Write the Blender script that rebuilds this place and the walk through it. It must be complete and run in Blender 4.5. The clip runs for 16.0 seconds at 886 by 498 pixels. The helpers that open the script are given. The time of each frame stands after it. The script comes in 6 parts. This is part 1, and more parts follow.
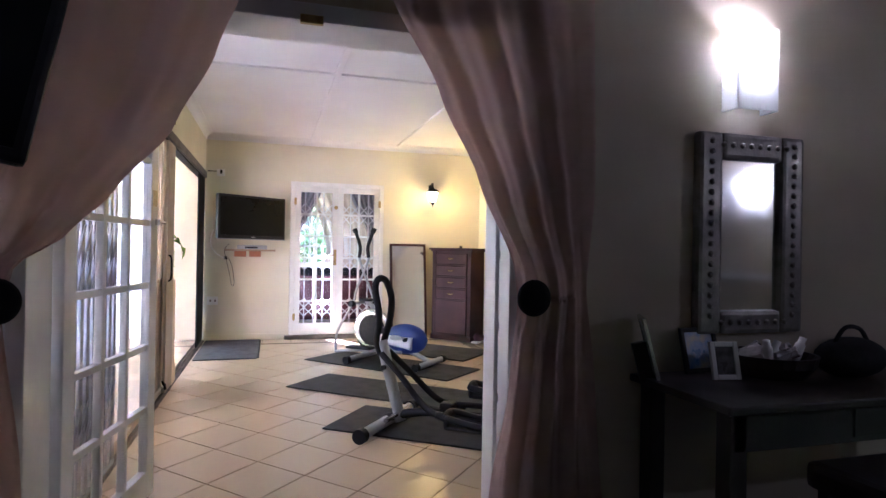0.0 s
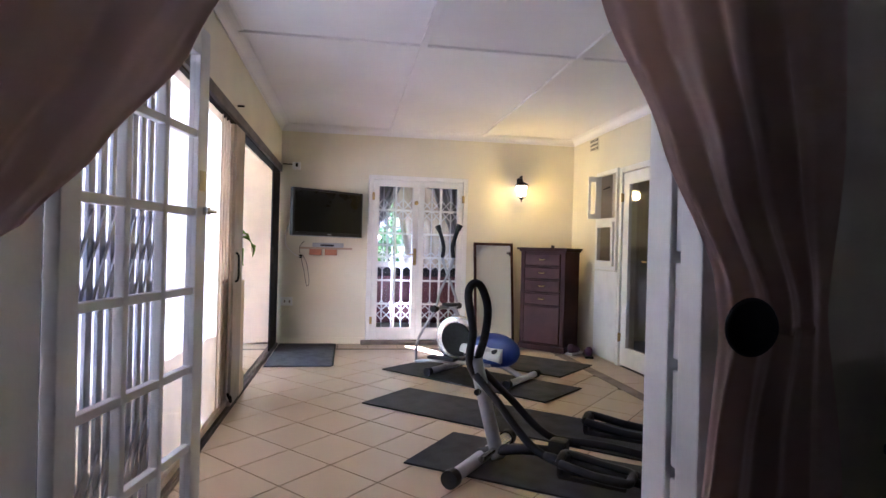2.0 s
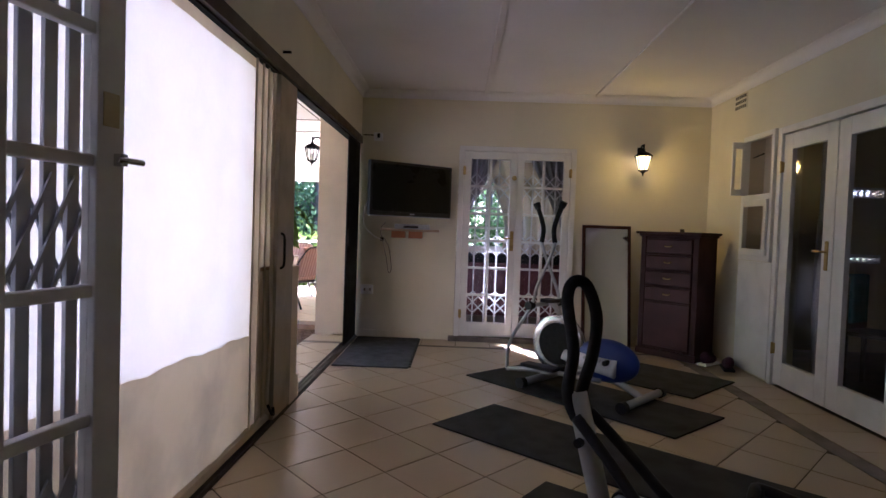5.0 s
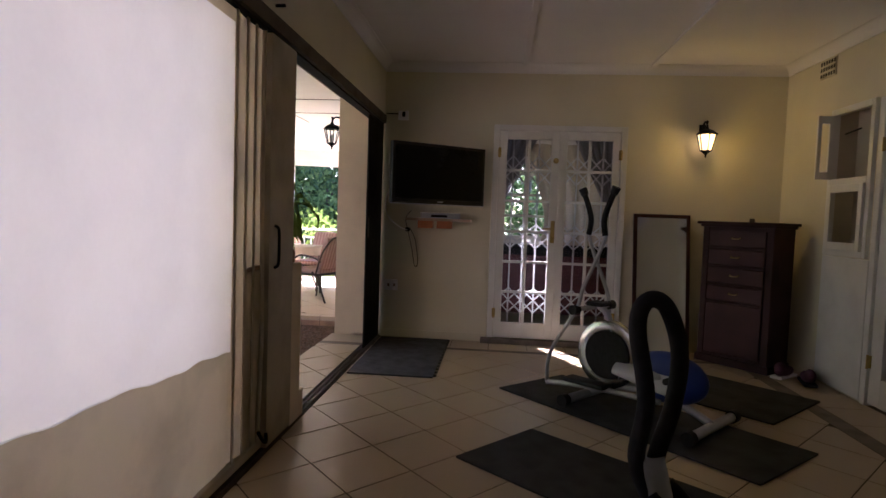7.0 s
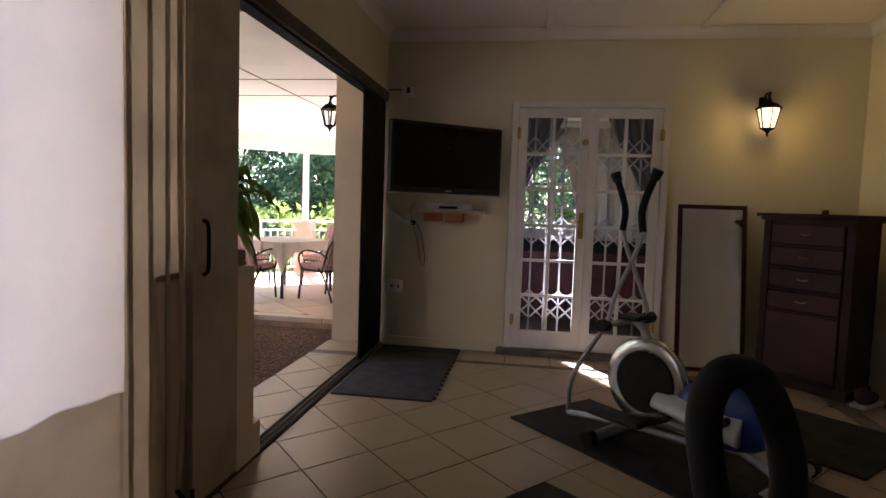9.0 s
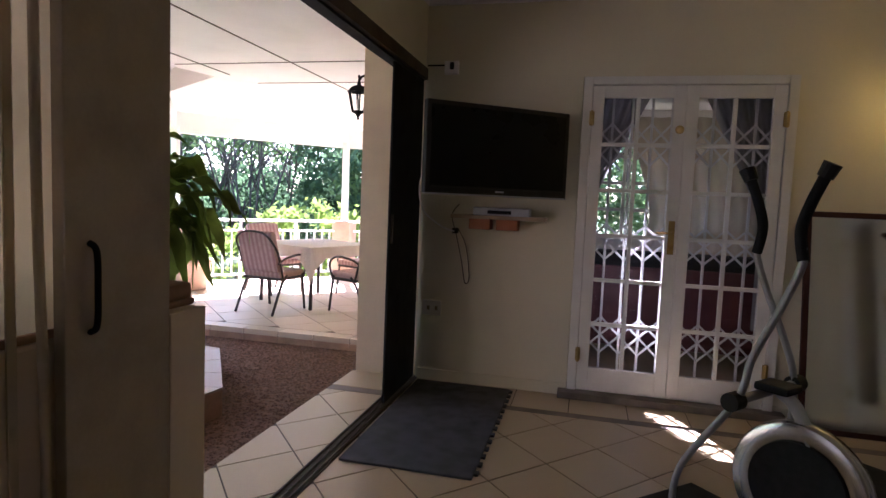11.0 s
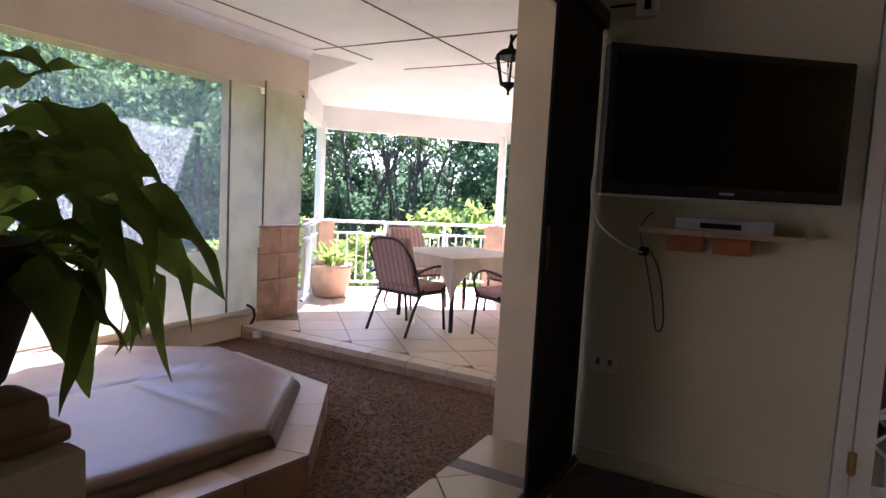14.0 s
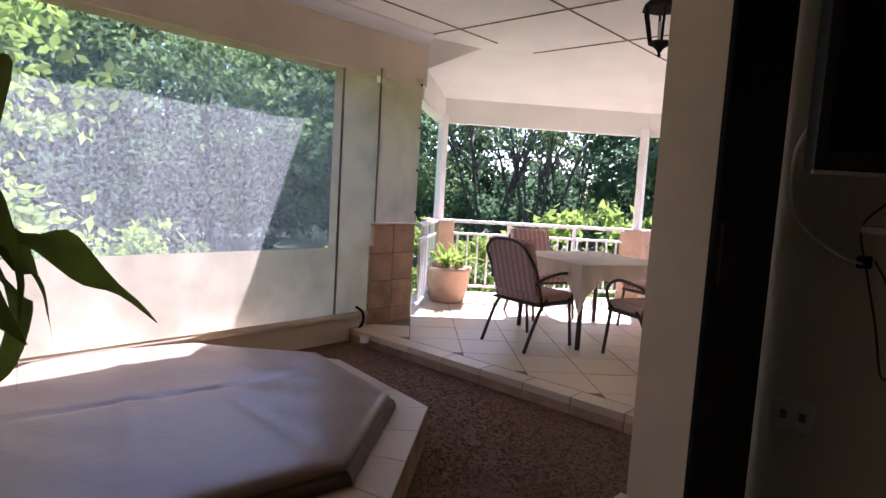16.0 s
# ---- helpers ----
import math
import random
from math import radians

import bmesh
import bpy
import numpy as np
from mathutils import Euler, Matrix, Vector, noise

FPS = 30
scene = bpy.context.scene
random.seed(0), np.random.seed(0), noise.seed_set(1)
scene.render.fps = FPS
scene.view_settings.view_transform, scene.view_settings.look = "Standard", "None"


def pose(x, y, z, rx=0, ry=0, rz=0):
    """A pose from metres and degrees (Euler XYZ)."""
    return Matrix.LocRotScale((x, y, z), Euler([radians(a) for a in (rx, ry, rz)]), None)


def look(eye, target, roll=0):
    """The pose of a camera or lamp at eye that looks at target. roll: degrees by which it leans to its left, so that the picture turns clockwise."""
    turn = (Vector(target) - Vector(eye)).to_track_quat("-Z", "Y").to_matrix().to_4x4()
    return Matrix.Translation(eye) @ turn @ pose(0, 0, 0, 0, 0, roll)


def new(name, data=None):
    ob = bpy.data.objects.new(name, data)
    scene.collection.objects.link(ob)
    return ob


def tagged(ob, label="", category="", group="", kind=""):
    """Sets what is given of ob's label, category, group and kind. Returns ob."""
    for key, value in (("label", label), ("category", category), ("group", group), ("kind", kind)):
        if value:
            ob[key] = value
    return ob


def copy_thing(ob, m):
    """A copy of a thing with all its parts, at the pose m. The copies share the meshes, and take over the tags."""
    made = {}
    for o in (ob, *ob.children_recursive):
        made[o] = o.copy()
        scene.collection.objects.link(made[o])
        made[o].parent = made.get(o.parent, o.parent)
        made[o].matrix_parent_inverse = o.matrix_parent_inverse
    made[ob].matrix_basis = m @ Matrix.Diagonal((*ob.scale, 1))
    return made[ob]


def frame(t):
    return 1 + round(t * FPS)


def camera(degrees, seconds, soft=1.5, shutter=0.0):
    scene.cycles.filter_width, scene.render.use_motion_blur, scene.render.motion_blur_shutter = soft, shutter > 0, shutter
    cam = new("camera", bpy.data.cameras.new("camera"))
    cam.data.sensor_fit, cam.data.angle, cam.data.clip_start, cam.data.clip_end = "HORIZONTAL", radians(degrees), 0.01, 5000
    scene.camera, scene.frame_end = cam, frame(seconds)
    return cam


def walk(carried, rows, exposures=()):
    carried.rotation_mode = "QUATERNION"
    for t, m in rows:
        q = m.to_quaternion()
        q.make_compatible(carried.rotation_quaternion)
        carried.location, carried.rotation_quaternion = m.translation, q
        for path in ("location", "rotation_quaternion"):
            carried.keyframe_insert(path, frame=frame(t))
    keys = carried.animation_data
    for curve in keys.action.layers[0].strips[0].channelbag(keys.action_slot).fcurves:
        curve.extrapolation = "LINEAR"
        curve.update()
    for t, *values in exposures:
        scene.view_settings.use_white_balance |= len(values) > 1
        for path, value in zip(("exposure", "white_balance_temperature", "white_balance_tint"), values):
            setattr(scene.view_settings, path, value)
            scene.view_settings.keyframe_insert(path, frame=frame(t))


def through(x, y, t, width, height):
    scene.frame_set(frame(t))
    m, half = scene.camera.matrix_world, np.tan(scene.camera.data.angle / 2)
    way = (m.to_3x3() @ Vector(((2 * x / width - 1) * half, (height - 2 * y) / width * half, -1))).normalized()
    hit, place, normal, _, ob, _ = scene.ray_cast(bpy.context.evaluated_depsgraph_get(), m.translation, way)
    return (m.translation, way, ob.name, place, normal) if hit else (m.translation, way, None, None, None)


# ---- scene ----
cam = camera(73.8, 16.0)
PATH = [
    (0, (0.445, 0.832, 1.259), (1.006, 2.752, 1.264), 1.0),
    (0.5, (0.423, 1.046, 1.26), (0.918, 2.983, 1.267), 1.3),
    (1, (0.425, 1.215, 1.247), (0.864, 3.166, 1.252), 1.4),
    (1.5, (0.446, 1.43, 1.254), (0.83, 3.393, 1.254), 1.5),
    (2, (0.464, 1.597, 1.251), (0.78, 3.571, 1.25), 1.5),
    (2.5, (0.49, 1.767, 1.233), (0.743, 3.751, 1.229), 1.5),
    (3, (0.513, 1.969, 1.249), (0.699, 3.96, 1.238), 1.7),
    (3.5, (0.547, 2.116, 1.234), (0.654, 4.113, 1.218), 1.8),
    (4, (0.62, 2.28, 1.238), (0.672, 4.279, 1.212), 1.8),
    (4.5, (0.696, 2.46, 1.233), (0.692, 4.46, 1.187), 1.9),
    (7, (0.765, 3.319, 1.263), (0.587, 5.308, 1.149), 2.0),
    (7.5, (0.835, 3.48, 1.265), (0.622, 5.465, 1.143), 1.9),
    (8, (0.865, 3.683, 1.252), (0.627, 5.664, 1.126), 1.9),
    (8.5, (0.912, 3.92, 1.273), (0.643, 5.897, 1.135), 1.9),
    (9, (0.915, 4.12, 1.267), (0.618, 6.092, 1.121), 1.9),
    (11.5, (0.739, 5.351, 1.319), (0.21, 7.272, 1.151), 2.4),
    (12, (0.693, 5.541, 1.318), (0.093, 7.441, 1.143), 2.4),
    (12.5, (0.59, 5.759, 1.328), (-0.103, 7.626, 1.152), 2.6),
    (13, (0.516, 5.936, 1.321), (-0.262, 7.77, 1.142), 2.8),
    (13.5, (0.457, 6.127, 1.318), (-0.409, 7.921, 1.138), 2.8),
    (14, (0.405, 6.319, 1.324), (-0.569, 8.057, 1.143), 3.0),
    (14.5, (0.356, 6.44, 1.297), (-0.732, 8.108, 1.11), 3.1),
    (15, (0.283, 6.583, 1.286), (-0.904, 8.182, 1.097), 3.3),
    (15.5, (0.207, 6.716, 1.272), (-1.053, 8.257, 1.081), 3.4),
    (16, (0.129, 6.871, 1.256), (-1.2, 8.353, 1.065), 3.4),
]
# the clip's camera stops down as the bright garden comes into view
EXPOSURES = [(0, 6.42, 4880), (1.5, 6.15, 4850), (3, 5.4, 4850), (4.5, 4.6, 4950), (7, 3.6, 5600), (9, 3.6, 5700), (11.5, 3.7, 5350), (12.5, 3.42, 5350), (14, 3.2, 5350), (16, 2.5, 5500)]
walk(cam, [(t, look(eye, target, roll)) for t, eye, target, roll in PATH], [(t, s, k, 34) for t, s, k in EXPOSURES])

# ---- world and light ----
SUN_DIR = Vector((-0.29, 0.572, 0.766)).normalized()
world = bpy.data.worlds.new("world")
scene.world = world
world.use_nodes = True
wn = world.node_tree
sky = wn.nodes.new("ShaderNodeTexSky")
sky.sky_type = "NISHITA"
sky.sun_disc = False
sky.sun_elevation = math.asin(SUN_DIR.z)
sky.sun_rotation = math.atan2(SUN_DIR.x, SUN_DIR.y)
wn.links.new(sky.outputs[0], wn.nodes["Background"].inputs[0])
wn.nodes["Background"].inputs[1].default_value = 0.085

sun = new("sun", bpy.data.lights.new("sun", "SUN"))
sun.data.energy, sun.data.angle, sun.data.color = 5.0, radians(0.5), (1.0, 0.95, 0.87)
sun.matrix_world = look(SUN_DIR * 30, (0, 0, 0))


def area(name, eye, target, w, h, watts, color):
    ob = new(name, bpy.data.lights.new(name, "AREA"))
    ob.data.shape, ob.data.size, ob.data.size_y = "RECTANGLE", w, h
    ob.data.energy, ob.data.color = watts, color
    ob.matrix_world = look(eye, target)
    return ob


# daylight on the clear plastic of the roll-down blind beside the gym
area("blind_daylight", (-0.62, 4.55, 1.35), (3.0, 4.55, 1.2), 2.4, 1.5, 0.27, (0.93, 0.96, 1.0))


def point(name, at, watts, color, radius=0.02):
    ob = new(name, bpy.data.lights.new(name, "POINT"))
    ob.data.energy, ob.data.color, ob.data.shadow_soft_size = watts, color, radius
    ob.location = at
    return ob


# ---- materials ----
def mat(name, color, rough=0.6, metal=0.0, var=0.12, scale=6.0, fine=60.0, bump=0.15, warm=None, piece=0.0, spec=0.5, island=False, soft=False):
    """A procedural surface: base colour varied at two scales, roughness variation and fine relief."""
    m = bpy.data.materials.new(name)
    m.use_nodes = True
    nt = m.node_tree
    N, L = nt.nodes, nt.links
    b = N["Principled BSDF"]
    tc = N.new("ShaderNodeTexCoord")
    n1 = N.new("ShaderNodeTexNoise")
    n1.inputs["Scale"].default_value, n1.inputs["Detail"].default_value = scale, 6
    n2 = N.new("ShaderNodeTexNoise")
    n2.inputs["Scale"].default_value, n2.inputs["Detail"].default_value = fine, 3
    at = tc.outputs["Object"]
    if piece and not island:
        sh_ = N.new("ShaderNodeVectorMath")
        sh_.operation = "MULTIPLY_ADD"
        sh_.inputs[1].default_value = (1, 1, 1)
        rnd = N.new("ShaderNodeMath")
        rnd.operation, rnd.inputs[1].default_value = "MULTIPLY", 57.0
        L.new(N.new("ShaderNodeObjectInfo").outputs["Random"], rnd.inputs[0])
        L.new(at, sh_.inputs[0])
        L.new(rnd.outputs[0], sh_.inputs[2])
        at = sh_.outputs[0]
    L.new(at, n1.inputs["Vector"])
    L.new(at, n2.inputs["Vector"])
    mix = N.new("ShaderNodeMix")
    mix.data_type = "RGBA"
    c2 = warm or tuple(c * (1 - 2.2 * var) for c in color)
    mix.inputs[6].default_value = (*color, 1)
    mix.inputs[7].default_value = (*c2, 1)
    r = N.new("ShaderNodeMapRange")
    r.inputs["From Min"].default_value, r.inputs["From Max"].default_value = (0.1, 0.9) if soft else (0.42, 0.72)
    L.new(n1.outputs["Fac"], r.inputs["Value"])
    L.new(r.outputs["Result"], mix.inputs[0])
    hsv = N.new("ShaderNodeHueSaturation")
    v = N.new("ShaderNodeMapRange")
    v.inputs["To Min"].default_value, v.inputs["To Max"].default_value = 1 - var * 0.8, 1 + var * 0.5
    L.new(n2.outputs["Fac"], v.inputs["Value"])
    val = v.outputs["Result"]
    if piece:
        if island:
            o = N.new("ShaderNodeNewGeometry").outputs["Random Per Island"]
        else:
            o = N.new("ShaderNodeObjectInfo").outputs["Random"]
        p = N.new("ShaderNodeMapRange")
        p.inputs["To Min"].default_value, p.inputs["To Max"].default_value = 1 - piece, 1 + piece
        L.new(o, p.inputs["Value"])
        mu = N.new("ShaderNodeMath")
        mu.operation = "MULTIPLY"
        L.new(val, mu.inputs[0])
        L.new(p.outputs["Result"], mu.inputs[1])
        val = mu.outputs[0]
    L.new(val, hsv.inputs["Value"])
    L.new(mix.outputs[2], hsv.inputs["Color"])
    L.new(hsv.outputs[0], b.inputs["Base Color"])
    rr = N.new("ShaderNodeMapRange")
    rr.inputs["To Min"].default_value, rr.inputs["To Max"].default_value = (rough - 0.03, rough + 0.03) if soft else (max(0.02, rough - 0.12), min(1, rough + 0.12))
    L.new(n1.outputs["Fac"], rr.inputs["Value"])
    L.new(rr.outputs["Result"], b.inputs["Roughness"])
    b.inputs["Metallic"].default_value = metal
    b.inputs["Specular IOR Level"].default_value = spec
    if bump:
        bp = N.new("ShaderNodeBump")
        bp.inputs["Strength"].default_value, bp.inputs["Distance"].default_value = bump, 0.004
        L.new(n2.outputs["Fac"], bp.inputs["Height"])
        L.new(bp.outputs[0], b.inputs["Normal"])
    return m


def glass(name, tint=(1, 1, 1), gloss=0.08, rough=0.02, dust=0.0):
    """A thin pane: clear, with a weak mirror on it that grows at grazing angles, and a little dust."""
    m = bpy.data.materials.new(name)
    m.use_nodes = True
    N, L = m.node_tree.nodes, m.node_tree.links
    out = N["Material Output"]
    N.remove(N["Principled BSDF"])
    tr = N.new("ShaderNodeBsdfTransparent")
    tr.inputs[0].default_value = (*tint, 1)
    gl = N.new("ShaderNodeBsdfGlossy")
    gl.inputs["Roughness"].default_value = rough
    lw_ = N.new("ShaderNodeLayerWeight")
    pw = N.new("ShaderNodeMath")
    pw.operation, pw.inputs[1].default_value = "POWER", 4.0
    L.new(lw_.outputs["Facing"], pw.inputs[0])
    fr = N.new("ShaderNodeMapRange")
    fr.inputs["To Min"].default_value, fr.inputs["To Max"].default_value = gloss * 0.5, 0.6
    L.new(pw.outputs[0], fr.inputs["Value"])
    mx = N.new("ShaderNodeMixShader")
    L.new(fr.outputs[0], mx.inputs[0])
    L.new(tr.outputs[0], mx.inputs[1])
    L.new(gl.outputs[0], mx.inputs[2])
    last = mx
    if dust:
        tc = N.new("ShaderNodeTexCoord")
        nz = N.new("ShaderNodeTexNoise")
        nz.inputs["Scale"].default_value, nz.inputs["Detail"].default_value = 42, 10
        L.new(tc.outputs["Object"], nz.inputs["Vector"])
        mr = N.new("ShaderNodeMapRange")
        mr.inputs["From Min"].default_value, mr.inputs["From Max"].default_value = 0.35, 0.75
        mr.inputs["To Min"].default_value, mr.inputs["To Max"].default_value = dust * 0.4, dust * 1.5
        L.new(nz.outputs["Fac"], mr.inputs["Value"])
        tl = N.new("ShaderNodeBsdfTranslucent")
        tl.inputs[0].default_value = (0.85, 0.87, 0.9, 1)
        m2 = N.new("ShaderNodeMixShader")
        L.new(mr.outputs["Result"], m2.inputs[0])
        L.new(mx.outputs[0], m2.inputs[1])
        L.new(tl.outputs[0], m2.inputs[2])
        last = m2
    L.new(last.outputs[0], out.inputs[0])
    return m


def cloth(name, color, through=0.35, fine=400.0, var=0.12, scale=3.0):
    """Woven fabric or canvas: diffuse, with some light passing through."""
    m = mat(name, color, 0.9, 0, var, scale, fine, 0.25, spec=0.1)
    N, L = m.node_tree.nodes, m.node_tree.links
    b, out = N["Principled BSDF"], N["Material Output"]
    src = b.inputs["Base Color"].links[0].from_socket
    t = N.new("ShaderNodeBsdfTranslucent")
    L.new(src, t.inputs[0])
    mx = N.new("ShaderNodeMixShader")
    mx.inputs[0].default_value = through
    L.new(b.outputs[0], mx.inputs[1])
    L.new(t.outputs[0], mx.inputs[2])
    L.new(mx.outputs[0], out.inputs[0])
    return m


def glow(name, color, strength):
    m = bpy.data.materials.new(name)
    m.use_nodes = True
    b = m.node_tree.nodes["Principled BSDF"]
    b.inputs["Base Color"].default_value = (*color, 1)
    b.inputs["Emission Color"].default_value = (*color, 1)
    b.inputs["Emission Strength"].default_value = strength
    return m


M_WALL = mat("cream_wall_paint", (0.73, 0.68, 0.52), 0.7, 0, 0.05, 1.2, 90, 0.12)
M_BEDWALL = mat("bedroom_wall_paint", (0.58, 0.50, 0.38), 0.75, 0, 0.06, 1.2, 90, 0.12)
M_CEIL = mat("white_ceiling_board", (0.80, 0.79, 0.80), 0.75, 0, 0.04, 0.8, 40, 0.08)
M_TRIM = mat("white_gloss_paint", (0.78, 0.77, 0.74), 0.4, 0, 0.05, 5, 70, 0.08)
M_TILE = mat("cream_ceramic_tile", (0.46, 0.355, 0.225), 0.32, 0, 0.03, 1.3, 45, 0.05, piece=0.035, warm=(0.44, 0.335, 0.205), soft=True)
M_GROUT = mat("dark_grout", (0.09, 0.065, 0.05), 0.9, 0, 0.2, 8, 120, 0.3)
M_BAND = mat("grey_cement_strip", (0.23, 0.19, 0.16), 0.8, 0, 0.2, 5, 90, 0.3)
M_BLACK = mat("black_powder_coat", (0.012, 0.012, 0.013), 0.75, 0, 0.15, 8, 120, 0.1, spec=0.2)
M_BROWNMETAL = mat("bronze_aluminium", (0.07, 0.05, 0.04), 0.5, 0.3, 0.15, 6, 90, 0.1)
M_CANVAS = cloth("cream_canvas", (0.70, 0.61, 0.47), 0.42)
M_PVC = cloth("milky_clear_plastic", (0.90, 0.90, 0.92), 0.85, 50, 0.03)
M_CURTAIN = cloth("mauve_curtain", (0.66, 0.48, 0.42), 0.35, 500, 0.10, 2.0)
M_GLASS = glass("window_glass", gloss=0.03)
M_DUSTY = glass("clear_blind_plastic", (0.95, 0.97, 1.0), rough=0.06, dust=0.15)
M_RUBBER = mat("dark_exercise_mat", (0.026, 0.025, 0.027), 0.85, 0, 0.25, 7, 200, 0.4)
M_FMAT = mat("grey_floor_mat", (0.055, 0.056, 0.062), 0.9, 0, 0.25, 10, 220, 0.5)
M_MAHOG = mat("mahogany", (0.05, 0.015, 0.014), 0.6, 0, 0.25, 3, 80, 0.1, spec=0.25)
M_DARKWOOD = mat("dark_stained_wood", (0.03, 0.02, 0.017), 0.4, 0, 0.25, 4, 80, 0.1)
M_SCREEN = mat("black_glass_screen", (0.004, 0.004, 0.005), 0.3, 0, 0.05, 3, 50, 0.0, spec=0.15)
M_BLKPLASTIC = mat("black_plastic", (0.014, 0.014, 0.015), 0.55, 0, 0.15, 10, 120, 0.1, spec=0.3)
M_SILVER = mat("silver_grey_paint", (0.42, 0.43, 0.45), 0.38, 0.35, 0.08, 8, 90, 0.05)
M_STEEL = mat("chrome_steel", (0.62, 0.62, 0.62), 0.22, 1.0, 0.08, 12, 90, 0.05)
M_BRASS = mat("worn_brass", (0.50, 0.36, 0.14), 0.4, 1.0, 0.15, 20, 90, 0.1)
M_BLUE = mat("blue_plastic", (0.015, 0.04, 0.22), 0.35, 0, 0.08, 8, 80, 0.05)
M_FOAM = mat("black_foam_grip", (0.012, 0.012, 0.013), 0.85, 0, 0.15, 30, 300, 0.3)
M_MIRROR = mat("mirror_silver", (0.86, 0.87, 0.86), 0.03, 1.0, 0.01, 2, 40, 0.0)
M_GRAVEL = mat("brown_gravel", (0.125, 0.064, 0.032), 0.9, 0, 0.2, 30, 160, 0.5, piece=0.3, island=True)
M_PATIO = mat("patio_tile", (0.60, 0.48, 0.34), 0.35, 0, 0.03, 1.3, 45, 0.05, piece=0.06, warm=(0.58, 0.455, 0.315), soft=True)
M_SPATILE = mat("tan_spa_tile", (0.50, 0.37, 0.28), 0.36, 0, 0.05, 3, 45, 0.08, piece=0.08, soft=True)
M_COVER = mat("vinyl_spa_cover", (0.27, 0.18, 0.145), 0.30, 0, 0.08, 2.5, 14, 0.6, spec=0.25, soft=True)
M_BRICK = mat("tan_face_tile", (0.42, 0.25, 0.15), 0.6, 0, 0.2, 5, 70, 0.3, piece=0.15)
M_VERWHITE = mat("veranda_white_paint", (0.87, 0.85, 0.82), 0.65, 0, 0.03, 2, 60, 0.08)
M_VERWALL = mat("veranda_cream_paint", (0.78, 0.66, 0.52), 0.7, 0, 0.05, 2, 60, 0.1)
M_GRASS = mat("garden_lawn", (0.07, 0.11, 0.03), 0.95, 0, 0.3, 0.6, 30, 0.5)
M_BARK = mat("tree_bark", (0.085, 0.07, 0.058), 0.9, 0, 0.25, 9, 60, 0.5)
M_TERRA = mat("pale_terracotta", (0.55, 0.36, 0.25), 0.75, 0, 0.12, 6, 80, 0.25)


# ---- mesh helpers ----
def box(bm, x0, x1, y0, y1, z0, z1, bevel=0.0, m=None):
    """A box between two corners, its edges bevelled; m turns or moves it."""
    t = Matrix.Translation(((x0 + x1) / 2, (y0 + y1) / 2, (z0 + z1) / 2)) @ Matrix.Diagonal((abs(x1 - x0), abs(y1 - y0), abs(z1 - z0), 1))
    g = bmesh.ops.create_cube(bm, size=1, matrix=t)
    vs = g["verts"]
    if bevel:
        es = list({e for v in vs for e in v.link_edges})
        r = bmesh.ops.bevel(bm, geom=es, offset=bevel, segments=2, affect="EDGES", profile=0.6)
        vs = list({v for f in r["faces"] for v in f.verts} | {v for v in vs if v.is_valid})
    if m is not None:
        bmesh.ops.transform(bm, matrix=m, verts=vs)
    return bm


def cyl(bm, p0, p1, r0, r1=None, seg=14):
    """A round bar from p0 to p1."""
    p0, p1 = Vector(p0), Vector(p1)
    d = p1 - p0
    m = Matrix.Translation((p0 + p1) / 2) @ d.to_track_quat("Z", "Y").to_matrix().to_4x4()
    bmesh.ops.create_cone(bm, cap_ends=True, segments=seg, radius1=r0, radius2=r0 if r1 is None else r1, depth=d.length, matrix=m)
    return bm


def tube(bm, pts, r, seg=10, steps=6, r_end=None, flat=1.0):
    """A bent bar through pts, smoothed, closed at both ends."""
    P = [Vector(p) for p in pts]
    Q = []
    for i in range(len(P) - 1):
        a, b, c, d = P[max(i - 1, 0)], P[i], P[i + 1], P[min(i + 2, len(P) - 1)]
        for k in range(steps):
            t = k / steps
            Q.append(0.5 * ((2 * b) + (c - a) * t + (2 * a - 5 * b + 4 * c - d) * t * t + (3 * b - a - 3 * c + d) * t ** 3))
    Q.append(P[-1])
    rings = []
    side = None
    for i, q in enumerate(Q):
        d = (Q[min(i + 1, len(Q) - 1)] - Q[max(i - 1, 0)]).normalized()
        if side is None:
            side = d.orthogonal().normalized()
        side = (side - d * side.dot(d)).normalized()
        up = d.cross(side)
        rr = r if r_end is None else r + (r_end - r) * i / (len(Q) - 1)
        rings.append([bm.verts.new(q + rr * (math.cos(2 * math.pi * k / seg) * side + flat * math.sin(2 * math.pi * k / seg) * up)) for k in range(seg)])
    for a, b in zip(rings, rings[1:]):
        for k in range(seg):
            bm.faces.new((a[k], a[(k + 1) % seg], b[(k + 1) % seg], b[k]))
    bm.faces.new(rings[0][::-1])
    bm.faces.new(rings[-1])
    return bm


def lathe(bm, prof, seg=24, at=(0, 0, 0), closed=True):
    """A turned shape: prof is (radius, height) from the bottom up."""
    rings = [[bm.verts.new((at[0] + r * math.cos(2 * math.pi * k / seg), at[1] + r * math.sin(2 * math.pi * k / seg), at[2] + z)) for k in range(seg)] for r, z in prof]
    for a, b in zip(rings, rings[1:]):
        for k in range(seg):
            bm.faces.new((a[k], a[(k + 1) % seg], b[(k + 1) % seg], b[k]))
    if closed:
        bm.faces.new(rings[0][::-1])
        bm.faces.new(rings[-1])
    return bm


